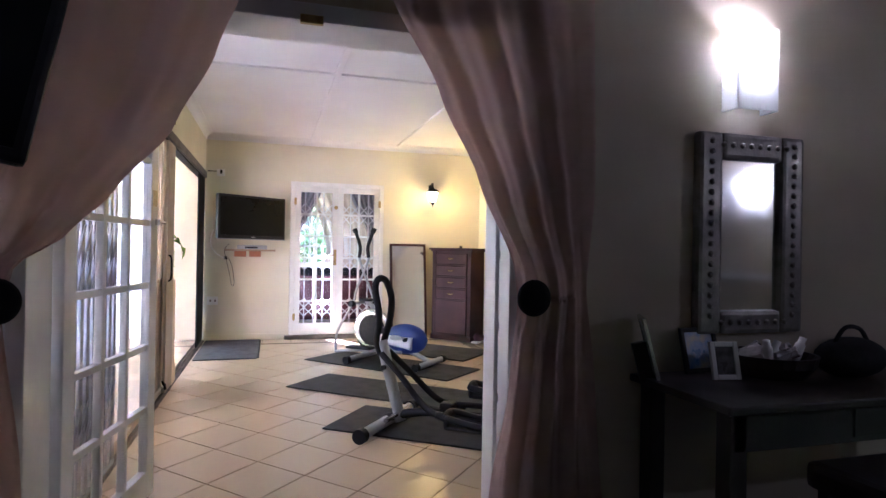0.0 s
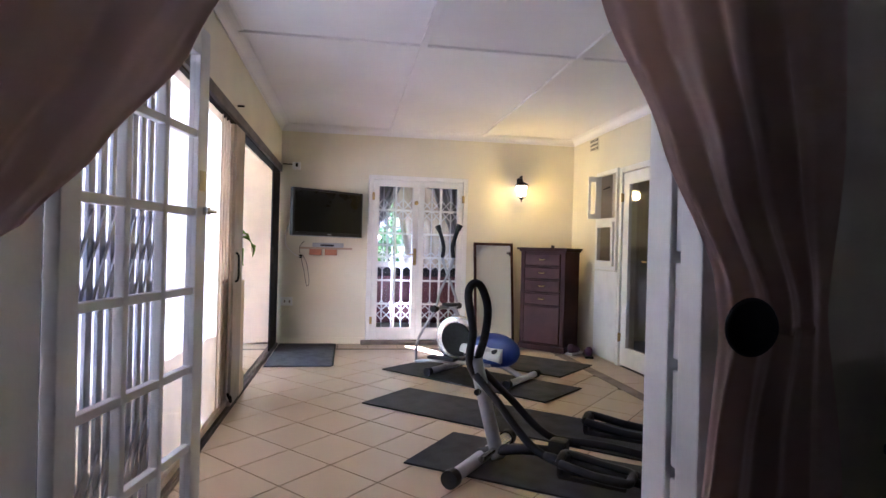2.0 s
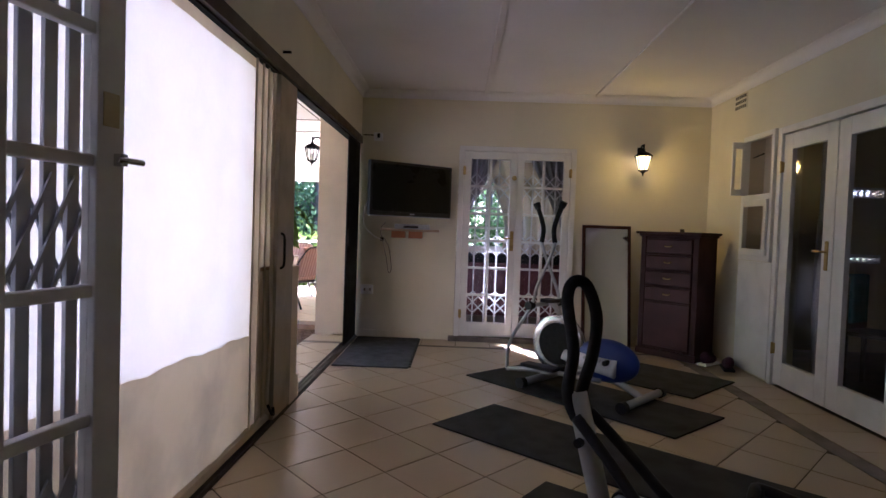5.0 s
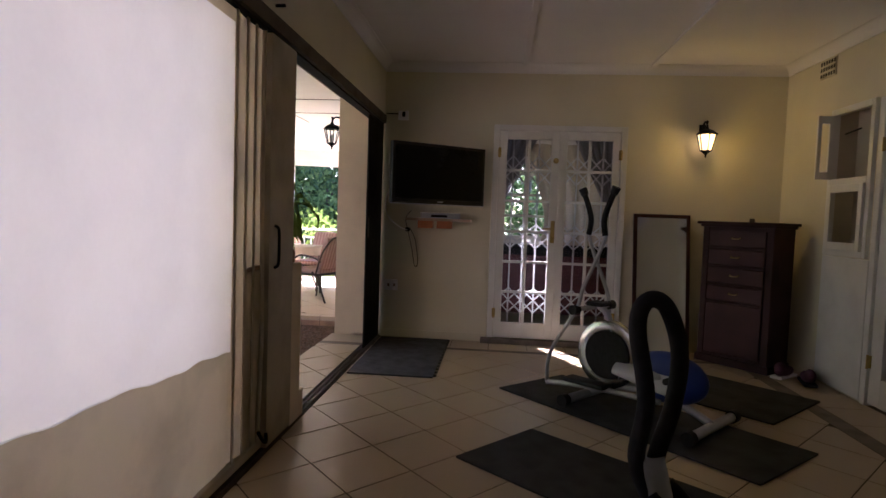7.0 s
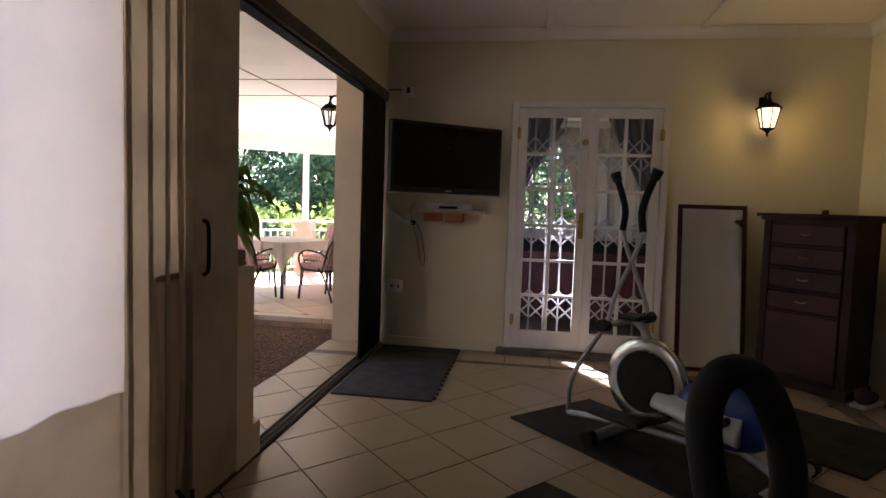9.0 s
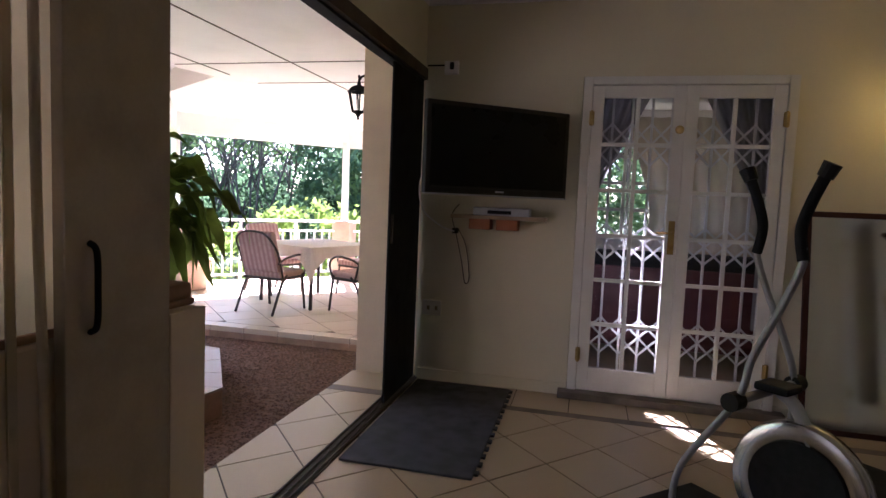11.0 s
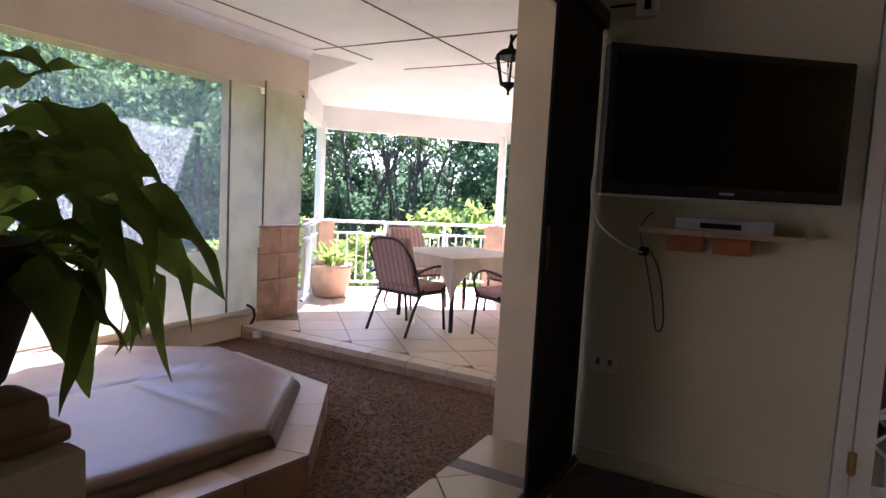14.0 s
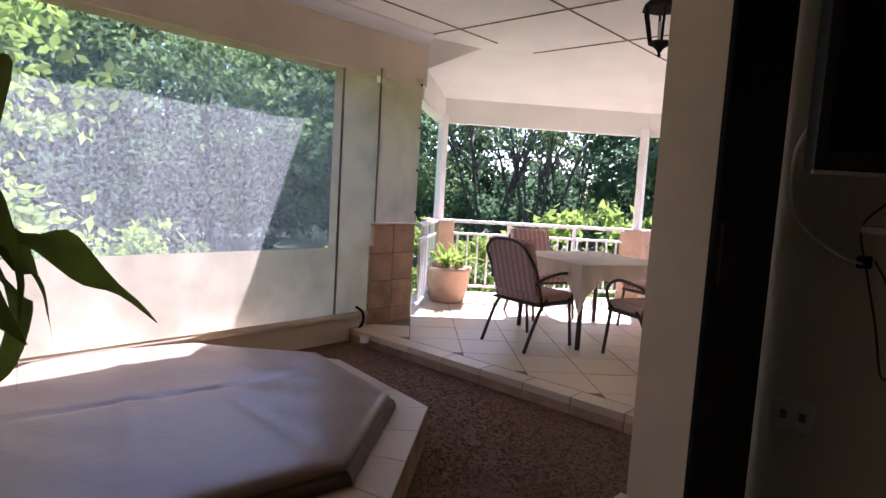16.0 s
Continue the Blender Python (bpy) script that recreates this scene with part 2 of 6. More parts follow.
def prism(bm, pts, z0, z1):
    """An upright slab over the outline pts."""
    lo = [bm.verts.new((x, y, z0)) for x, y in pts]
    hi = [bm.verts.new((x, y, z1)) for x, y in pts]
    bm.faces.new(lo[::-1])
    bm.faces.new(hi)
    for k in range(len(pts)):
        j = (k + 1) % len(pts)
        bm.faces.new((lo[k], lo[j], hi[j], hi[k]))
    return bm


def part(name, bm, material, parent=None, label="", smooth=False, m=None):
    """Links a bmesh as one mesh object, under a thing or a part."""
    bmesh.ops.recalc_face_normals(bm, faces=bm.faces)
    me = bpy.data.meshes.new(name)
    bm.to_mesh(me)
    bm.free()
    me.materials.append(material)
    if smooth:
        for p in me.polygons:
            p.use_smooth = True
    ob = new(name, me)
    if parent is not None:
        ob.parent = parent
    if m is not None:
        ob.matrix_basis = m
    if label:
        ob["label"] = label
    return ob


def B(*a, **k):
    return box(bmesh.new(), *a, **k)


def thing(name, m, label, category, group=""):
    """An Empty at the base of a thing."""
    ob = new(name)
    ob.empty_display_size = 0.1
    ob.matrix_basis = m
    return tagged(ob, label, category, group)


def structure(name, bm, material, label, category, smooth=False):
    return tagged(part(name, bm, material, smooth=smooth), label, category, kind="structure")


def wall(name, boxes, material, label):
    bm = bmesh.new()
    for b in boxes:
        box(bm, *b)
    return structure(name, bm, material, label, "wall")


# ---- gym room: shell ----
XL, XR, YB, YN, ZC = -0.40, 3.47, 9.27, 3.20, 2.77
wall("wall_back", [(XL, 0.70, YB, YB + 0.22, -0.12, ZC), (2.005, XR + 0.2, YB, YB + 0.22, -0.12, ZC), (0.70, 2.005, YB, YB + 0.22, 2.185, ZC)], M_WALL, "cream painted plaster wall around white glazed doors")
# Warm light bounced off the patio is put into this pier's colour.
M_PIER = mat("bounce_tinted_plaster", (0.70, 0.57, 0.41), 0.75, 0, 0.07, 2.5, 70, 0.15)
wall("wall_pier", [(-0.87, XL, YB, YB + 0.22, -0.12, ZC)], M_PIER, "cream plastered pier beside the sliding door, tinted for warm bounced light")
wall("wall_right", [(XR, XR + 0.2, YN, 6.24, -0.12, ZC), (XR, XR + 0.2, 7.83, 7.87, -0.12, ZC), (XR, XR + 0.2, 6.24, 7.83, 2.21, ZC), (XR, XR + 0.2, 7.87, 8.43, 2.22, ZC), (XR, XR + 0.2, 7.87, 8.43, -0.12, 1.05), (XR, XR + 0.2, 8.43, YB, -0.12, ZC)], M_WALL, "cream painted plaster wall with glazed doors")
wall("wall_left", [(XL - 0.2, XL, YN, YB, 2.24, ZC), (XL - 0.2, XL - 0.06, 6.30, 6.64, -0.12, 2.24)], M_WALL, "cream plaster wall above the sliding door track")
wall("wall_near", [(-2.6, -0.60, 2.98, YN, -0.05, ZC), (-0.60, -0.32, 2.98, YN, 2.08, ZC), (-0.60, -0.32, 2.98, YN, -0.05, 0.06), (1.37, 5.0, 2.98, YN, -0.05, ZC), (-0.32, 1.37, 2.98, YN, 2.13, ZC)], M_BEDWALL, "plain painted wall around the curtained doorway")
structure("ceiling", B(XL - 0.2, XR + 0.2, 3.05, YB + 0.2, ZC, ZC + 0.12), M_CEIL, "white painted board ceiling with cover strips", "ceiling")
bm = bmesh.new()
for x in (0.98, 2.20):
    box(bm, x - 0.026, x + 0.026, YN, YB, ZC - 0.02, ZC + 0.002, 0.004)
for y in (3.55, 6.0):
    box(bm, XL, XR, y - 0.026, y + 0.026, ZC - 0.018, ZC + 0.002, 0.004)
structure("ceiling_trim", bm, M_CEIL, "white ceiling cover strips", "trim")


def cornice(name, x0, x1, y0, y1, inward, z, size=0.085):
    """A coved cornice along a wall; inward is the direction into the room."""
    bm = bmesh.new()
    prof = [(0, 0), (0, -size)] + [(size * (1 - math.cos(a)) * 0.9 + 0.008, -size + size * math.sin(a) * 0.88 + 0.004) for a in [k * math.pi / 12 for k in range(7)]] + [(size, 0)]
    p, q = Vector((x0, y0, z)), Vector((x1, y1, z))
    d = Vector((*inward, 0))
    a = [bm.verts.new(p + d * u + Vector((0, 0, w))) for u, w in prof]
    b = [bm.verts.new(q + d * u + Vector((0, 0, w))) for u, w in prof]
    for k in range(len(prof) - 1):
        bm.faces.new((a[k], a[k + 1], b[k + 1], b[k]))
    return structure(name, bm, M_CEIL, "white coved plaster cornice", "trim")


cornice("cornice_back", XL, XR, YB, YB, (0, -1), ZC)
cornice("cornice_right", XR, XR, YN, YB, (-1, 0), ZC)
cornice("cornice_left", XL, XL, YN, YB, (1, 0), ZC)

floor = structure("floor", B(-0.90, XR + 0.2, 3.05, YB + 0.2, -0.12, -0.003), M_GROUT, "cream ceramic tiles laid diagonally with dark grout", "floor")
structure("bedroom_floor", B(-2.6, 5.0, -2.6, 3.05, -0.13, -0.006), M_DARKWOOD, "dark bedroom floor", "floor")
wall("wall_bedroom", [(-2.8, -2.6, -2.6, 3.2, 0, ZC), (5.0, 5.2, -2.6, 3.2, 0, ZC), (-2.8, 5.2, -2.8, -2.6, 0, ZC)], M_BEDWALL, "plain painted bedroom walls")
structure("bedroom_ceiling", B(-2.8, 5.2, -2.8, 3.05, ZC - 0.06, ZC + 0.12), M_CEIL, "white bedroom ceiling", "ceiling")

# ---- veranda shell ----
ZG = -0.10
structure("ground", B(-90, 90, -40, 140, -0.9, -0.75), M_GRASS, "garden lawn under the trees", "ground")
structure("gravel_base", B(-4.1, -0.9, 3.0, 10.2, -0.74, ZG - 0.012), M_GRAVEL, "brown gravel bed beside the spa", "ground")
PATIO = [(-3.95, 10.2), (-3.95, 10.95), (-4.95, 12.35), (-3.15, 14.35), (0.2, 15.2), (3.9, 15.2), (3.9, 10.2)]
patio = structure("patio_floor", prism(bmesh.new(), PATIO, -0.74, -0.003), mat("brown_patio_grout", (0.20, 0.15, 0.105), 0.9, 0, 0.2, 8, 120, 0.3), "cream veranda tiles with thin dark joints", "floor")
bm = bmesh.new()
EAVES = [(-4.0, 11.0), (-4.95, 12.35), (-3.15, 14.35), (-0.6, 15.0)]
INNER = [(-3.95, 10.95), (-3.75, 11.6), (-2.5, 13.0), (-0.6, 13.4)]
box(bm, -4.05, -0.6, 3.0, 10.95, 2.72, 2.84)
prism(bm, [(-3.95, 10.95), *INNER[1:], (-0.6, 10.95)], 2.72, 2.84)
for (a, b), (c, d) in zip(zip(EAVES, EAVES[1:]), zip(INNER, INNER[1:])):
    lo = [bm.verts.new((*a, 2.40)), bm.verts.new((*b, 2.40)), bm.verts.new((*d, 2.72)), bm.verts.new((*c, 2.72))]
    hi = [bm.verts.new(v.co + Vector((0, 0, 0.1))) for v in lo]
    bm.faces.new(lo), bm.faces.new(hi)
    for k in range(4):
        bm.faces.new((lo[k], lo[(k + 1) % 4], hi[(k + 1) % 4], hi[k]))
structure("veranda_ceiling", bm, M_VERWHITE, "white panelled veranda ceiling sloping to the eaves", "ceiling")
bm = bmesh.new()
for x in (-3.48, -2.38, -1.28):
    box(bm, x - 0.006, x + 0.006, 3.0, 12.9 if x > -3 else 11.5, 2.712, 2.722)
for y in (8.5, 10.95, 12.0):
    box(bm, -3.9 if y < 11 else -3.4, -0.87, y - 0.006, y + 0.006, 2.7125, 2.722)
structure("ceiling_joints", bm, M_BAND, "thin dark joints between veranda ceiling boards", "trim")


def beam(name, p, q, w, z0, z1, material, label):
    d = Vector((q[0] - p[0], q[1] - p[1], 0))
    m = Matrix.Translation((*p, 0)) @ Matrix.Rotation(math.atan2(d.y, d.x), 4, "Z")
    bm = B(-w / 2, d.length + w / 2, -w / 2, w / 2, z0, z1, 0.006, m)
    return structure(name, bm, material, label, "beam")


# Unseen slab added outside the beam to cast the slanting shadow on the blind.
structure("shade_overhang", prism(bmesh.new(), [(-4.07, 10.02), (-4.78, 10.76), (-5.12, 12.25), (-4.96, 12.42), (-4.03, 11.05), (-4.07, 10.95)], 2.27, 2.36), M_VERWHITE, "unseen white overhang added to shade part of the blind", "roof")
for a, b in zip(EAVES, EAVES[1:]):
    beam("eaves_beam", a, b, 0.12, 2.12, 2.42, M_VERWHITE, "white painted veranda eaves beam")
beam("blind_beam", (-4.0, 3.1), (-4.0, 10.9), 0.2, 2.24, 2.74, M_VERWALL, "cream plastered beam over the roll-down blind")
cornice("cornice_veranda", -3.9, -3.9, 3.1, 11.0, (1, 0), 2.72, 0.10)
wall("wall_outer", [(-0.87, -0.67, YB + 0.22, 13.5, -0.5, 2.72), (3.67, 3.87, YB, 13.5, -0.5, 2.72), (-4.1, -0.6, 2.9, 3.05, -0.5, 2.72), (-4.1, -3.92, 3.05, 10.3, -0.5, 0.10)], M_VERWALL, "cream plastered outer wall")

# ---- room behind the back doors ----
structure("back_room_floor", B(-0.67, 3.67, YB, 13.5, -0.05, 0.02), M_TILE, "cream tiled floor of the back room", "floor")
wall("wall_far", [(-0.67, 0.5, 13.3, 13.5, 0, 2.72), (2.7, 3.67, 13.3, 13.5, 0, 2.72), (0.5, 2.7, 13.3, 13.5, 0, 0.95), (0.5, 2.7, 13.3, 13.5, 2.35, 2.72)], M_VERWHITE, "white wall with wide window")
bm = bmesh.new()
for q in ((-0.67, 3.67, 11.1, 13.5), (-0.67, 3.67, YB + 0.22, 10.36)):
    box(bm, *q, 2.6, 2.72)
# Unseen gap added between these prisms: lets a sun stripe reach the gym floor.
prism(bm, [(-0.67, 10.36), (0.50, 10.36), (0.14, 11.1), (-0.67, 11.1)], 2.6, 2.72)
prism(bm, [(0.73, 10.36), (3.67, 10.36), (3.67, 11.1), (0.37, 11.1)], 2.6, 2.72)
structure("back_room_ceiling", bm, M_VERWHITE, "white ceiling of the back room with an unseen slanted gap added for the sun", "ceiling")
# Unseen slab added outside the far window; blocks direct sun on the drapes.
structure("window_shade_slab", B(-0.6, 3.9, 13.5, 15.0, 2.5, 2.62), M_VERWHITE, "unseen white slab added to keep sun off the far window", "roof")
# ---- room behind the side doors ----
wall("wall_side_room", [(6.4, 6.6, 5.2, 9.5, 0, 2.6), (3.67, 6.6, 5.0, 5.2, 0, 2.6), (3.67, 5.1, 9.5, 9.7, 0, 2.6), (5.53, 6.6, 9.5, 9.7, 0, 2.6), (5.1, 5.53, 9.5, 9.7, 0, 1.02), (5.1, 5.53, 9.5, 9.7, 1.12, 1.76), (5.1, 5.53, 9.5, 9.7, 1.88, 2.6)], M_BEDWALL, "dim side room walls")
structure("side_room_ceiling", B(3.67, 6.6, 5.0, 9.7, 2.6, 2.7), M_CEIL, "side room ceiling", "ceiling")
structure("side_room_floor", B(3.67, 6.6, 5.0, 9.7, -0.1, -0.004), M_DARKWOOD, "dark side room floor", "floor")


# ---- doors ----
def leaf(name, m, w, h, cols, rows, stile, top, bottom, label, category="door", thick=0.04, muntin=0.026):
    """A glazed door leaf: x along its width from the hinge, y its thickness, z up."""
    d = thing(name, m, label, category)
    bm = bmesh.new()
    t = thick / 2
    box(bm, 0, stile, -t, t, 0, h, 0.004)
    box(bm, w - stile, w, -t, t, 0, h, 0.004)
    box(bm, stile, w - stile, -t, t, 0, bottom, 0.004)
    box(bm, stile, w - stile, -t, t, h - top, h, 0.004)
    part("frame", bm, M_TRIM, d)
    gw, gh = w - 2 * stile, h - top - bottom
    if cols * rows > 1:
        bm = bmesh.new()
        for c in range(1, cols):
            x = stile + gw * c / cols
            box(bm, x - muntin / 2, x + muntin / 2, -t * 0.8, t * 0.8, bottom, h - top, 0.005)
        for r in range(1, rows):
            z = bottom + gh * r / rows
            box(bm, stile, w - stile, -t * 0.72, t * 0.72, z - muntin / 2, z + muntin / 2, 0.005)
        part("glazing_bars", bm, M_TRIM, d)
    pane = None
    for c in range(cols):
        for r in range(rows):
            if pane is None:
                pane = part("pane", B(0, gw / cols, -0.002, 0.002, 0, gh / rows), M_GLASS, d)
                ob = pane
            else:
                ob = new("pane", pane.data)
                ob.parent = d
            ob.location = (stile + gw * c / cols, 0, bottom + gh * r / rows)
            ob.visible_shadow = False
    return d


def hinge(parent, at):
    bm = B(at[0] - 0.016, at[0] + 0.016, at[1] - 0.018, at[1] + 0.018, at[2] - 0.045, at[2] + 0.045, 0.003)
    cyl(bm, (at[0], at[1] - 0.02, at[2] - 0.05), (at[0], at[1] - 0.02, at[2] + 0.05), 0.008)
    return part("hinge", bm, M_BRASS, parent, "small brass hinge")


def lever(parent, x, z, side, y=-0.02):
    bm = B(x - 0.02, x + 0.02, y - 0.008, y, z - 0.11, z + 0.11, 0.004)
    cyl(bm, (x, y - 0.05, z + 0.03), (x, y, z + 0.03), 0.009)
    cyl(bm, (x, y - 0.048, z + 0.03), (x + side * 0.1, y - 0.048, z + 0.03), 0.008)
    return part("door_handle", bm, M_BRASS, parent, "brass lever handle on a plate")


def trellis(name, m, w, h, bars, bands, label, material, bar=0.016, deep=0.011):
    """A folding security gate: upright channels joined by scissor links in bands."""
    g = thing(name, m, label, "security gate")
    part("track", B(0, w, -0.014, 0.014, h - 0.03, h), material, g)
    part("track", B(0, w, -0.014, 0.014, 0, 0.02), material, g)
    step = w / (bars - 1)
    ch = None
    for i in range(bars):
        if ch is None:
            ch = part("channel", B(-bar / 2, bar / 2, -deep, deep, 0.01, h - 0.02, 0.003), material, g)
            ob = ch
        else:
            ob = new("channel", ch.data)
            ob.parent = g
        ob.location = (i * step, 0, 0)
    for z0, z1 in bands:
        bm = bmesh.new()
        for i in range(0, bars - 1):
            zz = z1 - z0
            for k in range(2):
                a, b = z0 + zz * k / 2, z0 + zz * (k + 1) / 2
                for s, (p, q) in enumerate((((i * step, a), ((i + 1) * step, b)), ((i * step, b), ((i + 1) * step, a)))):
                    y = 0.013 if s else -0.013
                    v = Vector((q[0] - p[0], 0, q[1] - p[1]))
                    mm = Matrix.Translation((p[0], y, p[1])) @ Matrix.Rotation(-math.atan2(v.z, v.x), 4, "Y")
                    box(bm, 0, v.length, -0.003, 0.003, -0.007, 0.007, 0, mm)
        part("lattice", bm, material, g)
    return g


# back doors
fr = thing("door_frame", pose(0.704, YB, 0.0), "white painted timber frame of the back doors", "door frame")
for n, b in (("jamb", (0, 0.06, -0.03, 0.12, 0.05, 2.18)), ("jamb", (1.24, 1.30, -0.03, 0.12, 0.05, 2.18)), ("head", (0.06, 1.24, -0.03, 0.12, 2.125, 2.18)), ("sill", (-0.06, 1.36, -0.10, 0.2, 0.0, 0.05))):
    part(n, B(*b, bevel=0.006), M_TRIM if n != "sill" else M_BAND, fr)
dl = leaf("back_door", pose(0.766, YB - 0.005, 0.055), 0.586, 2.065, 2, 6, 0.075, 0.08, 0.16, "white glazed timber door leaf, closed")
dr = leaf("back_door", pose(1.354, YB - 0.005, 0.055), 0.586, 2.065, 2, 6, 0.075, 0.08, 0.16, "white glazed timber door leaf, closed, with brass handle")
for z in (0.25, 1.85):
    hinge(dl, (0.0, -0.02, z))
    hinge(dr, (0.586, -0.02, z))
lever(dl, 0.55, 1.08, -1)
kb = bmesh.new()
bmesh.ops.create_uvsphere(kb, u_segments=16, v_segments=8, radius=0.028, matrix=Matrix.Translation((0.555, -0.035, 1.78)))
part("lock", kb, M_BRASS, dl, "round brass night latch", True)
M_GATE = mat("white_gate_enamel", (0.72, 0.72, 0.74), 0.4, 0, 0.06, 8, 80, 0.05)
trellis("security_gate", pose(0.78, YB + 0.11, 0.06), 1.15, 2.06, 10, ((0.24, 0.49), (0.90, 1.14), (1.55, 1.83)), "white folding trellis security gate behind the back doors", M_GATE)

# side doors
fr = thing("door_frame", pose(XR, 6.24, 0), "white painted timber frame of the side doors", "door frame")
for n, b in (("jamb", (-0.02, 0.1, 0, 0.06, 0, 2.21)), ("jamb", (-0.02, 0.1, 1.53, 1.59, 0, 2.21)), ("head", (-0.02, 0.1, 0.06, 1.53, 2.15, 2.21))):
    part(n, B(*b, bevel=0.006), M_TRIM, fr)
sl = leaf("side_door", pose(XR + 0.02, 7.765, 0.02, 0, 0, -90), 0.72, 2.12, 1, 1, 0.13, 0.13, 0.2, "white timber door leaf with one tall pane, closed")
sr = leaf("side_door", pose(XR + 0.02, 7.035, 0.02, 0, 0, -90), 0.72, 2.12, 1, 1, 0.13, 0.13, 0.2, "white timber door leaf with one tall pane, closed")
lever(sl, 0.655, 1.12, -1)
for z in (0.3, 1.85):
    hinge(sl, (0.0, -0.02, z))
    hinge(sr, (0.72, -0.02, z))

# doorway from the bedroom: one leaf standing open, the other folded out of sight behind the jamb
fr = thing("door_frame", pose(0, 2.98, 0), "white painted frame of the curtained doorway", "door frame")
for n, b in (("jamb", (-0.385, -0.285, -0.02, 0.22, 0.062, 2.078)), ("jamb", (1.325, 1.40, 0.10, 0.225, 0, 2.06)), ("jamb", (1.355, 1.40, 0.05, 0.10, 0, 2.06)), ("jamb", (1.325, 1.40, -0.05, 0.05, 0, 2.06)), ("head", (-0.285, 1.40, -0.02, 0.22, 2.06, 2.125))):
    part(n, B(*b, bevel=0.006), M_TRIM, fr)
for z in (0.10, 0.39, 0.68, 0.97, 1.26, 1.55, 1.80):
    part("moulding", B(1.338, 1.356, 0.055, 0.095, z, z + 0.26, 0.005), M_TRIM, fr)
part("latch_keep", B(0.53, 0.61, -0.04, -0.018, 2.045, 2.075, 0.003), M_BRASS, fr, "small metal keep")
ang = math.degrees(math.atan2(0.856, 0.154))
ol = leaf("open_door", pose(-0.273, 3.213, 0.03, 0, 0, ang), 0.87, 2.05, 3, 6, 0.085, 0.11, 0.13, "white many-paned timber door leaf, standing open", thick=0.042, muntin=0.03)
bm = B(0.835, 0.855, -0.045, -0.02, 1.33, 1.36, 0.003)
cyl(bm, (0.825, -0.04, 1.345), (0.91, -0.04, 1.345), 0.008)
part("bolt", bm, M_STEEL, ol, "small steel slide bolt")
part("lock_plate", B(0.80, 0.85, -0.024, -0.02, 1.42, 1.50, 0.002), mat("aged_cream_plate", (0.55, 0.46, 0.28), 0.4, 0.2), ol, "worn brass plate")
# Greyer than M_GATE: the silhouette against the bright blind is put into the colour.
M_DARKGATE = mat("backlit_gate_enamel", (0.32, 0.33, 0.37), 0.45, 0.2, 0.1, 8, 80, 0.05)
trellis("security_gate", pose(-0.405, 3.27, 0.05, 0, 0, 89), 1.22, 2.1, 14, ((0.22, 0.46), (0.98, 1.30)), "folding trellis gate, greyed as a backlit silhouette, pushed together beside the blind", M_DARKGATE, 0.05, 0.007)
trellis("security_gate", pose(-0.46, 2.93, 0.05), 0.12, 2.05, 3, ((0.75, 1.2),), "white folding trellis gate, folded into the door jamb", M_GATE)

# ---- sliding door side ----
rail = thing("sliding_door_track", pose(XL, YN, 0), "dark bronze sliding door track, head and sill", "door track")
part("head_track", B(-0.10, 0.015, 0, YB - YN, 2.17, 2.25, 0.004), M_BROWNMETAL, rail)
part("head_groove", B(-0.085, -0.01, 0, YB - YN - 0.01, 2.155, 2.169), M_BLACK, rail)
bm = bmesh.new()
for x in (-0.07, -0.035, 0.0):
    box(bm, x - 0.004, x + 0.004, 0, YB - YN, 0.0, 0.016)
box(bm, -0.085, 0.015, 0, YB - YN, -0.002, 0.005)
part("sill_track", bm, M_BROWNMETAL, rail)
pn = thing("sliding_door", pose(-0.407, 8.602, 0.018), "black sliding door panels, stacked open against the wall", "door")
part("panel", B(-0.016, 0.0, 0, 0.65, 0, 2.13, 0.003), M_BLACK, pn)
part("pull", B(0.0, 0.012, 0.015, 0.035, 1.02, 1.2, 0.003), M_BROWNMETAL, pn)
M_TAUPE = mat("taupe_aluminium", (0.45, 0.38, 0.29), 0.55, 0.1, 0.12, 4, 80, 0.1)
pn = thing("sliding_door", pose(-0.388, 6.24, 0.018), "taupe sliding door panel, half closed beside the blind", "door")
part("panel", B(-0.035, 0.0, 0, 0.355, 0, 2.13, 0.004), M_TAUPE, pn)
tb = tube(bmesh.new(), [(0.0, 0.07, 0.94), (0.022, 0.07, 0.96), (0.025, 0.07, 1.05), (0.022, 0.07, 1.14), (0.0, 0.07, 1.16)], 0.008)
part("pull", tb, M_BLACK, pn, "black curved pull handle", True)

# blind in the sliding door opening
bl = thing("roll_down_blind", pose(XL - 0.04, 3.24, 0.04), "cream canvas blind with a milky plastic window, rolled down", "blind")


def sheet(y0, y1, z0, z1, ny, nz, amp, low=None, high=None):
    """A hanging sheet in the plane x=0, gently wavy."""
    bm = bmesh.new()
    g = []
    for i in range(ny + 1):
        y = y0 + (y1 - y0) * i / ny
        row = []
        for j in range(nz + 1):
            zb = z0 if low is None else z0 + low(y)
            zt = z1 if high is None else z1 + high(y)
            z = zb + (zt - zb) * j / nz
            row.append(bm.verts.new((amp * (math.sin(y * 9 + z * 2) + 0.6 * math.sin(y * 23 + z)) * (1 - 0.5 * j / nz), y, z)))
        g.append(row)
    for i in range(ny):
        for j in range(nz):
            bm.faces.new((g[i][j], g[i + 1][j], g[i + 1][j + 1], g[i][j + 1]))
    return bm


wave = lambda y: 0.006 * math.sin(y * 11) + 0.004 * math.sin(y * 27) + 0.044 * (2.66 - y)
part("window_sheet", sheet(0.05, 2.66, 0.565, 2.05, 60, 14, 0.003, wave), M_PVC, bl, "milky clear plastic window", True, pose(0.012, 0, 0))
